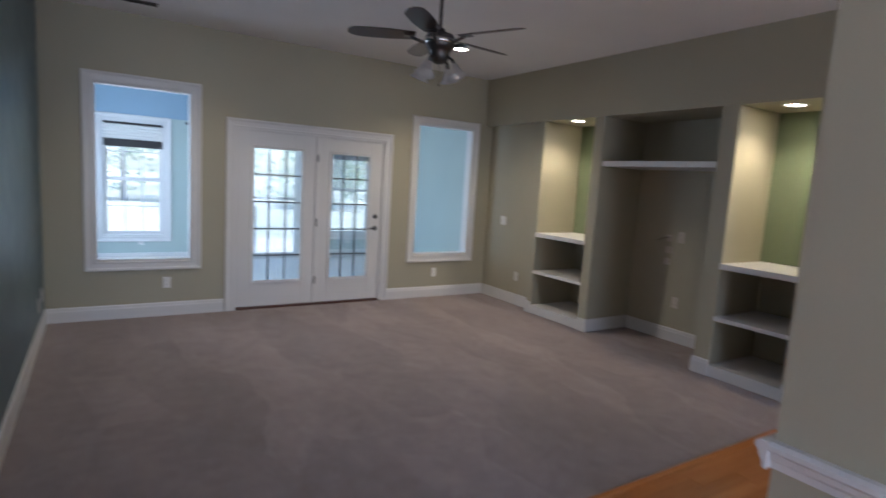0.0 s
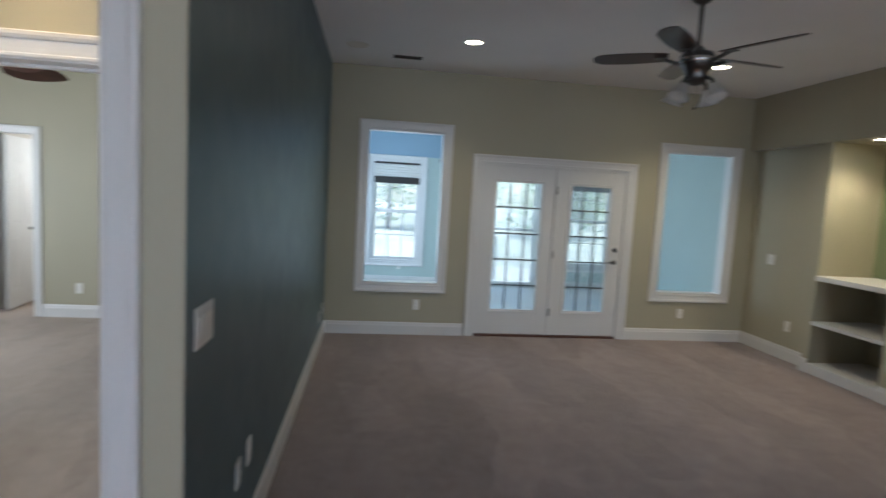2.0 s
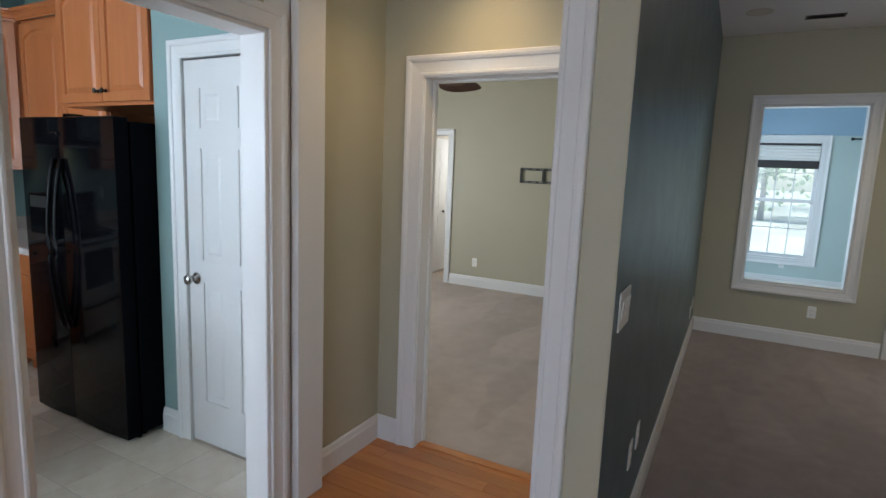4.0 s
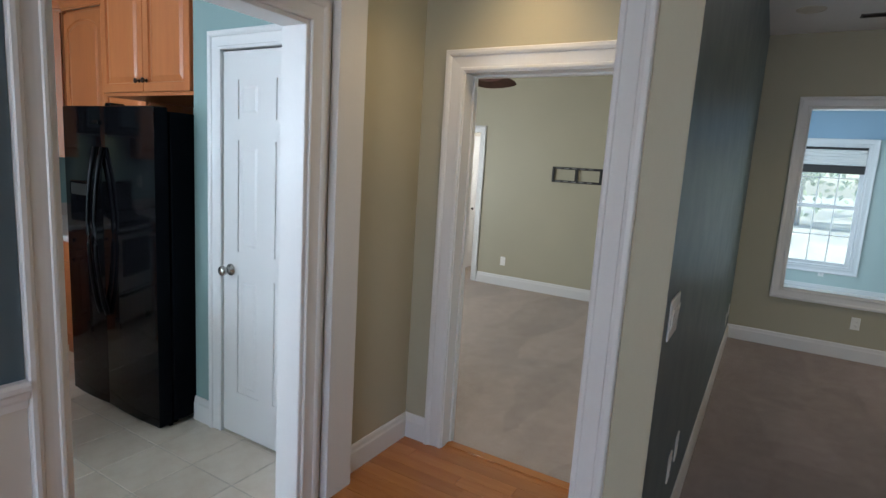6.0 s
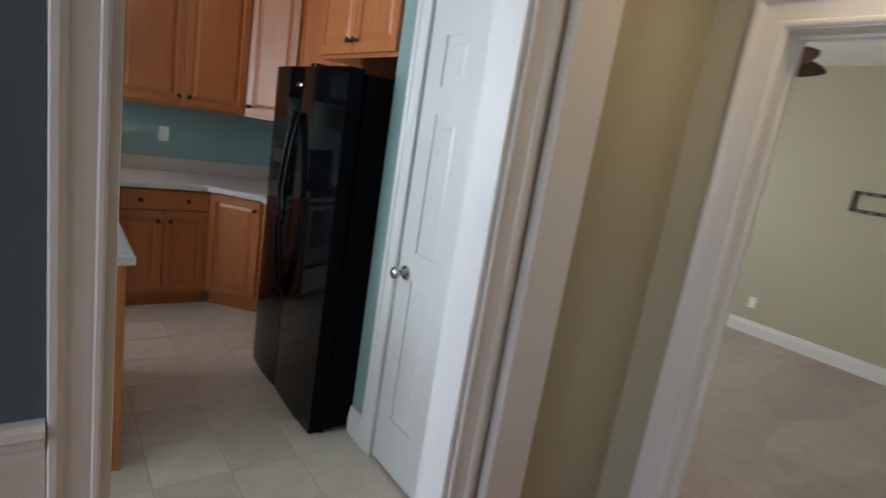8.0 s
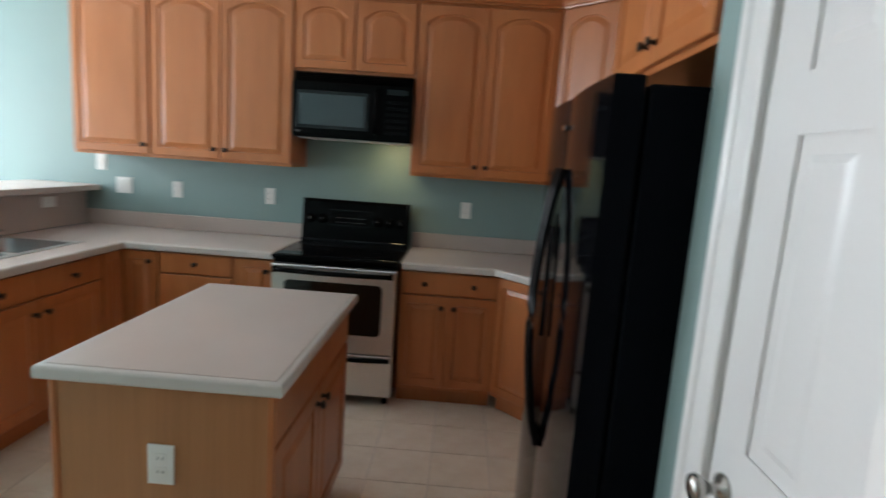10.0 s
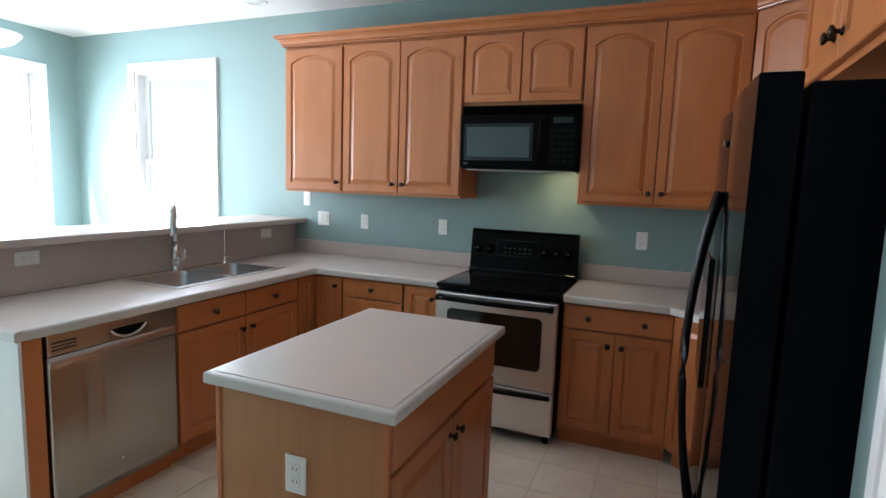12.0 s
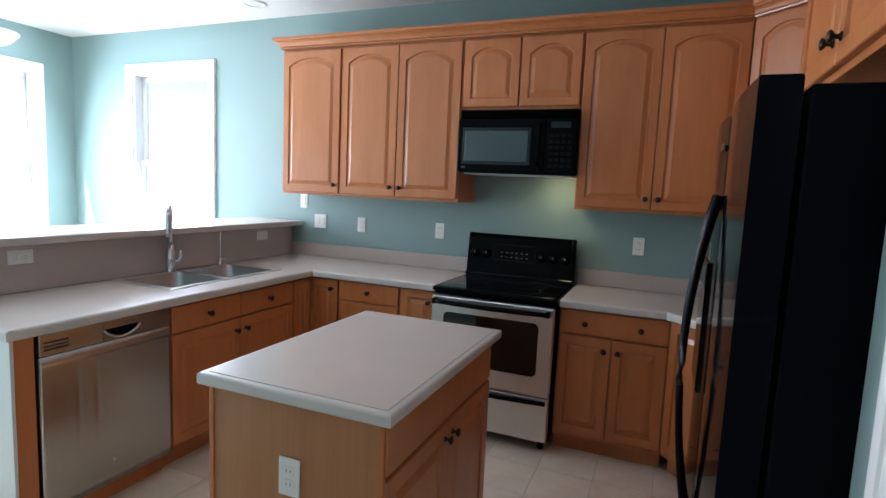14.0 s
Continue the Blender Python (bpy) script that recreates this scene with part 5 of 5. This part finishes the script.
def island():
    t = thing("kitchen_island", Matrix.Identity(4), "maple kitchen island with a taupe laminate top", "kitchen island")
    x0, x1, y0, y1 = -3.585, -2.567, -0.452, 0.226
    part("body", box(x0 + 0.03, y0 + 0.03, 0.09, x1 - 0.035, y1 - 0.05, 0.878), PANELWOOD, t)
    part("end_panel", box(x1 - 0.035, y0 + 0.03, 0.0, x1 - 0.028, y1 - 0.03, 0.878, 0.001), PANELWOOD, t)
    for ya in (y0 + 0.028, y1 - 0.046):
        part("corner_trim", box(x1 - 0.036, ya, 0.0, x1 - 0.022, ya + 0.018, 0.878, 0.003), MAPLE, t)
    part("toe_kick", box(x0 + 0.05, y0 + 0.03, 0, x1 - 0.036, y1 - 0.11, 0.09), MAPLE, t)
    m = facing_north(x1 - 0.036, y1 - 0.05)
    w = (x1 - 0.036) - (x0 + 0.03)
    dr = part("drawer_front", moved(box(0.012, -0.02, 0.715, w - 0.01, 0, 0.862, 0.004, 3), m), MAPLE, t)
    for a, b, kx in ((0.012, w / 2 - 0.003, w / 2 - 0.035), (w / 2 + 0.003, w - 0.01, w / 2 + 0.035)):
        f = part("door", moved(panel_front(b - a, 0.585), m @ Matrix.Translation((a, 0, 0.115))), MAPLE, t)
        part("knob", lathe(KNOB, 14, m @ Matrix.Translation((kx, -0.02, 0.645)) @ FACE), BRONZE, f, "dark bronze round knob")
    part("top", slab([(x0, y0), (x1, y0), (x1, y1), (x0, y1)], 0.879, 0.918, 0.009, 3), EDGE, t, "laminate top with a paler moulded edge")
    i = 0.022
    part("top_field", slab([(x0 + i, y0 + i), (x1 - i, y0 + i), (x1 - i, y1 - i), (x0 + i, y1 - i)], 0.917, 0.9205, 0.0015, 1), LAMINATE, t)
    return t


island()
outlet(facing_east(-2.594, -0.115, 0.65), "white outlet plate on the island's end", 0.075, 0.118)

# outlets and switches of the kitchen
outlet(facing_east(WX, -1.94, 1.36), "white switch plate on the green wall", kind="light switch")
outlet(facing_east(WX, -1.775, 1.205), "white double switch plate on the green wall", 0.115, 0.115, "light switch", 2)
outlet(facing_east(WX, -1.386, 1.20), "white outlet plate on the green wall")
outlet(facing_east(WX, -0.712, 1.20), "white outlet plate on the green wall")
outlet(facing_east(WX, 0.689, 1.198), "white outlet plate on the green wall")
for x in (-4.70, -2.99):
    o = outlet(facing_north(x, -2.048, 1.09) @ Matrix.Rotation(radians(90), 4, "Y"), "white outlet plate laid level on the splashback")


# pantry door
pdx = thing("door_pantry", pose(PD[0] + 0.003, 1.21, 0.012), "white closed six-panel pantry door", "door", kind="structure")
pw = PD[1] - PD[0] - 0.006
door_leaf(pdx, pw, 2.035, six_panel(pw))
door_knob(pdx, 0.06, 0.92)
single("trim_pantry_stop", boxes([((PD[0], 1.248, 0), (PD[0] + 0.012, 1.28, PD[3])), ((PD[1] - 0.012, 1.248, 0), (PD[1], 1.28, PD[3]))]), TRIM, "white stop of the pantry door", "trim", kind="structure")

# nook lamp and kitchen can
pl = thing("pendant_lamp", pose(-3.60, -3.45, ZK), "white glass bowl pendant over the nook", "pendant lamp")
part("canopy", lathe([(0, 0), (0.06, 0), (0.055, -0.02), (0.01, -0.03), (0, -0.031)], 20), NICKEL, pl)
part("stem", rod((0, 0, -0.03), (0, 0, -0.40), 0.008), NICKEL, pl)
part("bowl", lathe([(0, -0.52), (0.08, -0.51), (0.16, -0.475), (0.21, -0.42), (0.205, -0.415), (0.15, -0.465), (0.0, -0.50)], 32), OPAL, pl, "white opal glass bowl")


def ceiling_can(x, y, z, lit):
    c = thing("recessed_light", pose(x, y, z), "lit recessed ceiling light with a white ring" if lit else "unlit recessed ceiling light with a white ring", "ceiling light", "recessed lights")
    part("trim_ring", lathe([(0.066, 0.0), (0.07, -0.006), (0.088, -0.008), (0.095, 0.0)], 28), TRIM, c)
    part("bulb", lathe([(0, -0.004), (0.05, -0.004), (0.066, -0.001)], 24), CANBULB if lit else OPAL, c)
    return c


ceiling_can(-4.74, -2.175, ZK, False)

# ---------- living room ----------
for x, y, z in ((1.27, 4.24, ZL), (3.65, 4.29, ZL), (5.06, 3.9, 2.32), (5.12, 1.62, 2.32), (-0.85, 1.5, ZV)):
    ceiling_can(x, y, z, True)


def ceiling_fan():
    f = thing("ceiling_fan", pose(2.44, 2.70, ZL), "dark bronze ceiling fan with five blades and glass shades", "ceiling fan")
    part("canopy", lathe([(0, 0), (0.075, 0), (0.075, -0.02), (0.06, -0.05), (0.03, -0.075), (0, -0.076)], 24), PEWTER, f)
    part("downrod", rod((0, 0, -0.07), (0, 0, -0.36), 0.013), PEWTER, f)
    part("motor", lathe([(0, -0.330), (0.03, -0.335), (0.045, -0.360), (0.09, -0.375), (0.105, -0.400), (0.105, -0.450), (0.085, -0.480), (0.07, -0.495), (0.072, -0.520), (0.06, -0.550), (0.03, -0.570), (0, -0.575)], 28), PEWTER, f)
    part("motor_band", lathe([(0.106, -0.410), (0.11, -0.415), (0.11, -0.435), (0.106, -0.440)], 28), NICKEL, f)
    for i in range(5):
        rz = Matrix.Rotation(radians(-65 + 72 * i), 4, "Z")
        arm = part("blade_iron", moved(joined(tube([(0.09, 0, -0.440), (0.14, 0, -0.425), (0.2, 0, -0.405)], 0.012, 8), box(0.17, -0.035, -0.402, 0.25, 0.035, -0.397, 0.002)), rz), PEWTER, f)
        n = 14
        edge = [(0.17 + 0.45 * j / n, 0.052 + 0.018 * math.sin(math.pi * j / n * 0.9) if j < n else 0.04) for j in range(n + 1)]
        pts = [(x, y) for x, y in edge] + [(0.635, 0.02), (0.638, -0.02)] + [(x, -y) for x, y in edge[::-1]]
        part("blade", moved(slab(pts, -0.003, 0.003, 0.001, 1), rz @ Matrix.Translation((0, 0, -0.392)) @ Matrix.Rotation(radians(13), 4, "X")), FANWOOD, f, "dark wood blade")
    for i in range(4):
        rz = Matrix.Rotation(radians(25 + 90 * i), 4, "Z")
        arm = part("lamp_arm", moved(tube([(0.04, 0, -0.540), (0.085, 0, -0.535), (0.115, 0, -0.555), (0.12, 0, -0.580)], 0.010, 8), rz), PEWTER, f)
        sh = lathe([(0.018, 0.0), (0.026, -0.008), (0.034, -0.035), (0.05, -0.07), (0.068, -0.095), (0.066, -0.096), (0.046, -0.068), (0.03, -0.034), (0.02, -0.008)], 20)
        part("shade", moved(sh, rz @ Matrix.Translation((0.12, 0, -0.580)) @ Matrix.Rotation(radians(-24), 4, "Y")), FROST, arm, "frosted glass bell shade")
    part("pull_chain", tube([(0.02, 0.02, -0.570), (0.022, 0.02, -0.700)], 0.0015, 6), PEWTER, f)
    part("pull_knob", lathe([(0, 0), (0.006, 0.004), (0.006, 0.016), (0, 0.02)], 10, Matrix.Translation((0.022, 0.02, -0.720))), FANWOOD, f)
    return f


ceiling_fan()

vt = thing("ceiling_vent", pose(0.735, 4.955, ZL), "narrow grey ceiling air vent", "air vent")
part("frame", boxes([((-0.14, -0.055, -0.006), (0.14, -0.04, 0)), ((-0.14, 0.04, -0.006), (0.14, 0.055, 0)), ((-0.14, -0.04, -0.006), (-0.125, 0.04, 0)), ((0.125, -0.04, -0.006), (0.14, 0.04, 0))], 0.001), PEWTER, vt)
part("backing", box(-0.125, -0.04, -0.001, 0.125, 0.04, -0.0002), SLOT, vt)
for i in range(6):
    part("slat", moved(box(-0.124, -0.006, -0.0006, 0.124, 0.006, 0.0006), Matrix.Translation((0, -0.032 + 0.0128 * i, -0.005)) @ Matrix.Rotation(radians(35), 4, "X")), PEWTER, vt)
spk = thing("ceiling_speaker", pose(0.25, 4.655, ZL), "round off-white ceiling speaker grille", "speaker")
part("ring", lathe([(0.09, 0), (0.092, -0.005), (0.1, -0.006), (0.104, 0)], 28), WAINSCOT, spk)
part("grille", lathe([(0, -0.004), (0.06, -0.004), (0.09, -0.002)], 28), WAINSCOT, spk)

outlet(pose(0.985, FY, 0.345), "white outlet plate below the interior window")
outlet(pose(4.185, FY, 0.33), "white outlet plate below the interior window")
outlet(pose(TX, 1.56, 0.423, 0, 0, 90), "white outlet plate low on the teal wall")
outlet(pose(TX, 1.75, 0.428, 0, 0, 90), "white cable plate low on the teal wall")
outlet(pose(TX, 4.9, 0.30, 0, 0, 90), "white outlet plate far along the teal wall")
outlet(pose(TX, 5.2, 0.33, 0, 0, 90), "white outlet plate far along the teal wall")
outlet(pose(TX, 1.085, 1.146, 0, 0, 90), "wide white three-gang switch plate on the teal wall", 0.17, 0.125, "light switch", 3)
outlet(pose(5.01, 5.07, 1.07, 0, 0, -90), "white switch plate beside the niches", 0.115, 0.115, "light switch", 2)
outlet(pose(5.01, 4.72, 0.37, 0, 0, -90), "white outlet plate beside the niches")
outlet(pose(BX, 2.772, 0.419, 0, 0, -90), "khaki-painted outlet plate in the television niche", cover=WAINSCOT)
outlet(pose(BX, 2.779, 1.11, 0, 0, -90), "khaki-painted outlet plate high in the television niche", cover=WAINSCOT)
for z in (1.09, 0.965, 0.84):
    outlet(pose(BX, 2.915, z, 0, 0, -90), "khaki-painted cable plate in the television niche", 0.07, 0.07, cover=WAINSCOT)
cbl = thing("cable_stub", pose(BX, 2.92, 1.09), "short black cable sticking out of a wall plate", "cable")
part("cable", tube([(0, 0, 0.01), (-0.03, 0.01, 0.012), (-0.055, 0.05, -0.005), (-0.06, 0.10, -0.035)], 0.004, 8), SLOT, cbl)
nb = thing("junction_box", pose(5.50, 1.5, 0.995), "small white box on the niche counter", "box")
part("body", box(-0.03, -0.05, 0, 0.01, 0.05, 0.10, 0.004), PLATE, nb)

# ---------- bedroom ----------
tv = thing("tv_wall_mount", pose(-2.18, 5.88, 1.42), "black steel television wall bracket", "tv mount")
tw, th = 0.615, 0.188
part("frame", boxes([((0, -0.028, 0), (tw, -0.004, 0.028)), ((0, -0.028, th - 0.028), (tw, -0.004, th)), ((0, -0.028, 0.028), (0.028, -0.004, th - 0.028)), ((tw - 0.028, -0.028, 0.028), (tw, -0.004, th - 0.028))], 0.003), IRON, tv)
part("center_bar", box(tw / 2 - 0.018, -0.03, 0.02, tw / 2 + 0.018, -0.002, th - 0.02, 0.003), IRON, tv)
part("slots", boxes([((0.05 + 0.1 * i, -0.0295, z), (0.11 + 0.1 * i, -0.0275, z + 0.008)) for i in range(5) for z in (0.01, th - 0.018)]), GREYINK, tv)
part("spacer", boxes([((x, -0.006, z), (x + 0.03, 0, z + 0.02)) for x in (0.05, tw - 0.08) for z in (0.004, th - 0.024)]), IRON, tv)
outlet(pose(-2.76, 5.88, 0.33), "white outlet plate on the bedroom wall")


def palm_fan():
    f = thing("ceiling_fan", pose(-2.50, 3.95, ZB - 0.05), "dark ceiling fan with broad leaf-shaped brown blades", "ceiling fan")
    part("canopy", lathe([(0, 0.05), (0.07, 0.05), (0.065, -0.01), (0.02, -0.06), (0, -0.061)], 20), IRON, f)
    part("downrod", rod((0, 0, -0.05), (0, 0, -0.16), 0.012), IRON, f)
    part("motor", lathe([(0, -0.15), (0.06, -0.16), (0.1, -0.19), (0.105, -0.24), (0.08, -0.27), (0.04, -0.30), (0, -0.305)], 24), IRON, f)
    for i in range(5):
        rz = Matrix.Rotation(radians(53 + 72 * i), 4, "Z")
        part("blade_iron", moved(tube([(0.09, 0, -0.255), (0.17, 0, -0.262), (0.22, 0, -0.268)], 0.012, 8), rz), IRON, f)
        n = 12
        side = [(0.16 + 0.46 * j / n, 0.02 + 0.105 * math.sin(math.pi * (j / n) ** 0.8) ** 0.8 if 0 < j < n else 0.012) for j in range(n + 1)]
        pts = side + [(x, -y) for x, y in side[::-1]]
        part("blade", moved(slab(pts, -0.004, 0.004, 0.001, 1), rz @ Matrix.Translation((0, 0, -0.278)) @ Matrix.Rotation(radians(-22), 4, "X")), PALM, f, "broad brown leaf-shaped blade")
    return f


palm_fan()

# bedroom doors
bd = thing("door_bedroom", pose(BD[1] - 0.001, 1.917, 0.012, 0, 0, 78), "white panel door swung open into the bedroom", "door", kind="structure")
door_leaf(bd, 0.80, 2.03, six_panel(0.80))
for z in (0.25, 1.05, 1.83):
    single("door_hinge", joined(box(BD[1] - 0.003, 1.875, z - 0.045, BD[1] + 0.0, 1.907, z + 0.045, 0.001), rod((BD[1] - 0.005, 1.922, z - 0.045), (BD[1] - 0.005, 1.922, z + 0.045), 0.006)), NICKEL, "satin nickel butt hinge on the jamb", "hinge", "bedroom door hinges")
wall("wall_closet", "y", -3.87, -3.765, 6.0, 7.6, 0, ZB, [], (WAINSCOT, WAINSCOT, WAINSCOT), "pale wall behind the folding door")
fd = thing("door_bifold", pose(-3.60, 6.07, 0.02, 0, 0, 97), "white moulded folding closet door, nearly closed", "door", kind="structure")
lw = 0.45
for m in (Matrix.Identity(4), Matrix.Translation((lw + 0.003, 0, 0)) @ Matrix.Rotation(radians(-5), 4, "Z")):
    lf = door_leaf(fd, lw, 1.97, [(0.1, lw - 0.1, z0, z1) for z0, z1 in ((0.2, 0.84), (0.96, 1.55), (1.65, 1.85))])
    lf.matrix_local = m
part("door_knob", lathe([(0, 0), (0.012, 0), (0.009, 0.012), (0.018, 0.022), (0.02, 0.03), (0.012, 0.038), (0, 0.039)], 16, Matrix.Translation((lw + 0.055, 0, 0.9)) @ FACE), PEWTER, fd, "dark round knob")
# Fill lamp added by a plain wall to brighten the folding door.
lamp("daylight_next_room", "AREA", look((-2.62, 6.9, 1.7), (-3.7, 6.5, 1.1)), 11, (1.0, 0.93, 0.82), size=0.8)

# ---------- sunroom ----------
outlet(pose(0.95, SY, 0.32), "white outlet plate below the sunroom window")
outlet(pose(4.40, SY, 0.32), "white outlet plate below the sunroom window")
cr = thing("curtain_rod", pose(1.60, SY, 2.2), "dark metal curtain rod above the tall window", "curtain rod")
part("rod", rod((0.0, -0.07, 0), (2.25, -0.07, 0), 0.011), IRON, cr)
for x in (0.0, 2.25):
    part("finial", lathe([(0, -0.025), (0.018, -0.015), (0.022, 0), (0.018, 0.015), (0, 0.025)], 12, Matrix.Translation((x, -0.07, 0))), IRON, cr)
for x in (0.15, 2.1):
    part("bracket", box(x - 0.01, -0.08, -0.02, x + 0.01, 0, 0.02, 0.002), IRON, cr)

# ---------- outdoors ----------
single("ground", box(-150, -150, -0.9, 150, 150, -0.5), GRASS, "sunlit lawn around the house", "ground", kind="structure")
dk = thing("deck", Matrix.Identity(4), "weathered wooden deck outside the sunroom", "deck", kind="structure")
for i in range(22):
    part("board", box(0.6, SY + 0.15 + 0.145 * i, -0.08, 5.4, SY + 0.29 + 0.145 * i, -0.045, 0.003), DECKWOOD, dk)
part("frame", boxes([((0.6, SY + 0.16, -0.5), (0.7, SY + 3.3, -0.082)), ((5.3, SY + 0.16, -0.5), (5.4, SY + 3.3, -0.082)), ((2.95, SY + 0.16, -0.5), (3.05, SY + 3.3, -0.082))]), DECKWOOD, dk)
rl = thing("stair_railing", pose(2.62, SY + 1.1, -0.045), "short dark metal stair railing on the deck", "railing")
part("top_rail", box(-0.02, -0.02, 0.86, 0.34, 0.02, 0.9, 0.004), IRON, rl)
for x in (0.0, 0.16, 0.32):
    part("post", box(x - 0.018, -0.018, 0, x + 0.018, 0.018, 0.86), IRON, rl)


def leaf_cloud(rng, blobs, leaves, size):
    verts, faces = [], []
    for cx, cy, cz, r in blobs:
        for _ in range(leaves):
            u = rng.normal(size=3)
            p = np.array((cx, cy, cz)) + u / np.linalg.norm(u) * r * rng.uniform(0.35, 1.0) ** 0.5
            a, b = rng.normal(size=3), rng.normal(size=3)
            a = a / np.linalg.norm(a) * size * rng.uniform(0.6, 1.4)
            b = np.cross(a, b)
            b = b / np.linalg.norm(b) * size * 0.5
            n = len(verts)
            verts += [p - a, p + b, p + a, p - b]
            faces.append((n, n + 1, n + 2, n + 3))
    me = bpy.data.meshes.new("crown")
    me.from_pydata([tuple(v) for v in verts], [], faces)
    me.materials.append(LEAF)
    return me


rng = np.random.default_rng(5)


def tree(x, y, h, label):
    t = thing("tree", pose(x, y, -0.5), label, "tree", "trees behind the house")
    lean = rng.uniform(-0.3, 0.3, 2)
    trunk = [(lean[0] * f * f, lean[1] * f * f, h * 0.75 * f) for f in (0, 0.2, 0.4, 0.6, 0.8, 1.0)]
    limbs = [tube(trunk, 0.1, 8, [0.17 - 0.13 * f for f in (0, 0.2, 0.4, 0.6, 0.8, 1.0)])]
    blobs = []
    for i in range(9):
        a, z = rng.uniform(0, 6.28), h * rng.uniform(0.22, 0.85)
        r = h * rng.uniform(0.12, 0.24)
        q = (math.cos(a) * r, math.sin(a) * r, z + r * 0.4)
        limbs.append(tube([(lean[0] * 0.4, lean[1] * 0.4, z - 0.3), (q[0] * 0.5, q[1] * 0.5, z), q], 0.04, 6, [0.05, 0.035, 0.015]))
        blobs.append((*q, h * rng.uniform(0.10, 0.17)))
    part("trunk", joined(*limbs), BARK, t)
    ob = new("crown", leaf_cloud(rng, blobs, 420, 0.12))
    ob.parent = t
    return t


for i in range(9):
    tree(-9 + 3.4 * i + rng.uniform(-0.8, 0.8), 29 + rng.uniform(-4, 7), rng.uniform(6, 10), "leafy green tree in sunlight")
for y in (-3.2, -6.5):
    tree(-16 + rng.uniform(-1, 1), y, 7.5, "leafy green tree in sunlight")
hd = new("far_woods", leaf_cloud(rng, [(-26 + 1.7 * (i % 34), 44 + 4 * (i // 34) + rng.uniform(-2, 2), 1.6 + 4.2 * (i // 34) + rng.uniform(-1, 2.5), 3.4) for i in range(102)], 95, 0.30))
tagged(hd, "pale green woods beyond the lawn", "woods", kind="stuff")

# ---------- floor pieces ----------
def piece_mesh(name, w, d, h, material, bevel=0.002):
    bm = box(0, 0, 0, w, d, h)
    bmesh.ops.bevel(bm, geom=[e for e in bm.edges if min(v.co.z for v in e.verts) > h - 1e-6], offset=bevel, segments=1, affect="EDGES")
    me = bpy.data.meshes.new(name)
    bm.to_mesh(me)
    bm.free()
    me.materials.append(material)
    return me


tf = thing("floor_kitchen_tiles", Matrix.Identity(4), "beige ceramic floor tiles with darker grout", "tile floor", kind="structure")
part("grout", box(WX, -4.77, -0.03, KX - 0.065, NY, -0.003), GROUT, tf)
PITCH, OX, OY = 0.30, -1.82, 0.595
tile = piece_mesh("tile", PITCH - 0.006, PITCH - 0.006, 0.012, TILE, 0.0015)
rest = bmesh.new()
for i in range(-11, 2):
    for j in range(-18, 4):
        x, y = OX + PITCH * i, OY + PITCH * j
        if x < WX or x + PITCH > KX - 0.06 or y < -4.75 or y + PITCH > NY:
            continue
        if j >= -7:
            t = new("tile", tile)
            t.location, t.parent = (x + 0.003, y + 0.003, -0.012), tf
        else:
            add_box(rest, (x + 0.003, y + 0.003, -0.012), (x + PITCH - 0.003, y + PITCH - 0.003, 0.0))
for j in range(-18, 4):
    y = OY + PITCH * j
    if -4.75 < y < NY - PITCH:
        add_box(rest, (OX + PITCH + 0.003, y + 0.003, -0.012), (KX - 0.066, y + PITCH - 0.003, 0.0))
tagged(part("far_tiles", rest, TILE, tf), "beige ceramic tiles past the island", kind="stuff")

wf = thing("floor_hall_planks", Matrix.Identity(4), "honey oak strip floor with a satin finish", "wood floor", kind="structure")
part("underlay", box(KX - 0.065, -1.3, -0.03, 5.58, 1.06, -0.002), OAK, wf)
part("underlay", box(KX, 1.06, -0.03, TX - 0.12, 1.85, -0.002), OAK, wf)
PW = 0.083
plank_sets = {}
prng = random.Random(3)
more = bmesh.new()
count = 0
for r in range(38):
    y = -1.29 + PW * r
    xa, xb = KX - 0.06, 5.58 if y + PW < 1.03 else TX - 0.13
    if y + PW > 1.80:
        break
    x = xa - prng.uniform(0, 0.9)
    while x < xb:
        ln = prng.choice((0.6, 0.9, 1.2, 1.5))
        a, b = max(x, xa), min(x + ln, xb)
        if b - a > 0.03:
            if y > -0.1 and a < 4.4 and count < 290:
                key = round(b - a, 2)
                if key not in plank_sets:
                    plank_sets[key] = piece_mesh("plank", key - 0.0016, PW - 0.0016, 0.016, OAK, 0.0012)
                p = new("plank", plank_sets[key])
                p.location, p.parent = (a, y, -0.016), wf
                count += 1
            else:
                add_box(more, (a, y, -0.016), (b - 0.0016, y + PW - 0.0016, 0.0))
        x += ln
tagged(part("far_planks", more, OAK, wf), "honey oak strips past the hall", kind="stuff")
single("floor_reducer_living", slab([(TX, 1.022), (5.58, 1.022), (5.58, 1.064), (TX, 1.064)], -0.01, 0.009, 0.004, 2), OAK, "oak strip between plank floor and carpet", "threshold", kind="structure")
single("floor_reducer_bedroom", slab([(BD[0], 1.83), (BD[1], 1.83), (BD[1], 1.885), (BD[0], 1.885)], -0.01, 0.010, 0.004, 2), OAK, "oak threshold strip in the bedroom's doorway", "threshold", kind="structure")
single("floor_doorway_strip", box(BD[0], 1.79, -0.02, BD[1], 1.831, 0.0), OAK, "oak floor in the bedroom's doorway", "floor", kind="structure")
single("floor_kitchen_threshold", slab([(KX - 0.085, KO[0] + 0.018), (KX - 0.045, KO[0] + 0.018), (KX - 0.045, KO[1] - 0.018), (KX - 0.085, KO[1] - 0.018)], -0.01, 0.008, 0.003, 2), OAK, "oak strip between plank floor and tiles", "threshold", kind="structure")
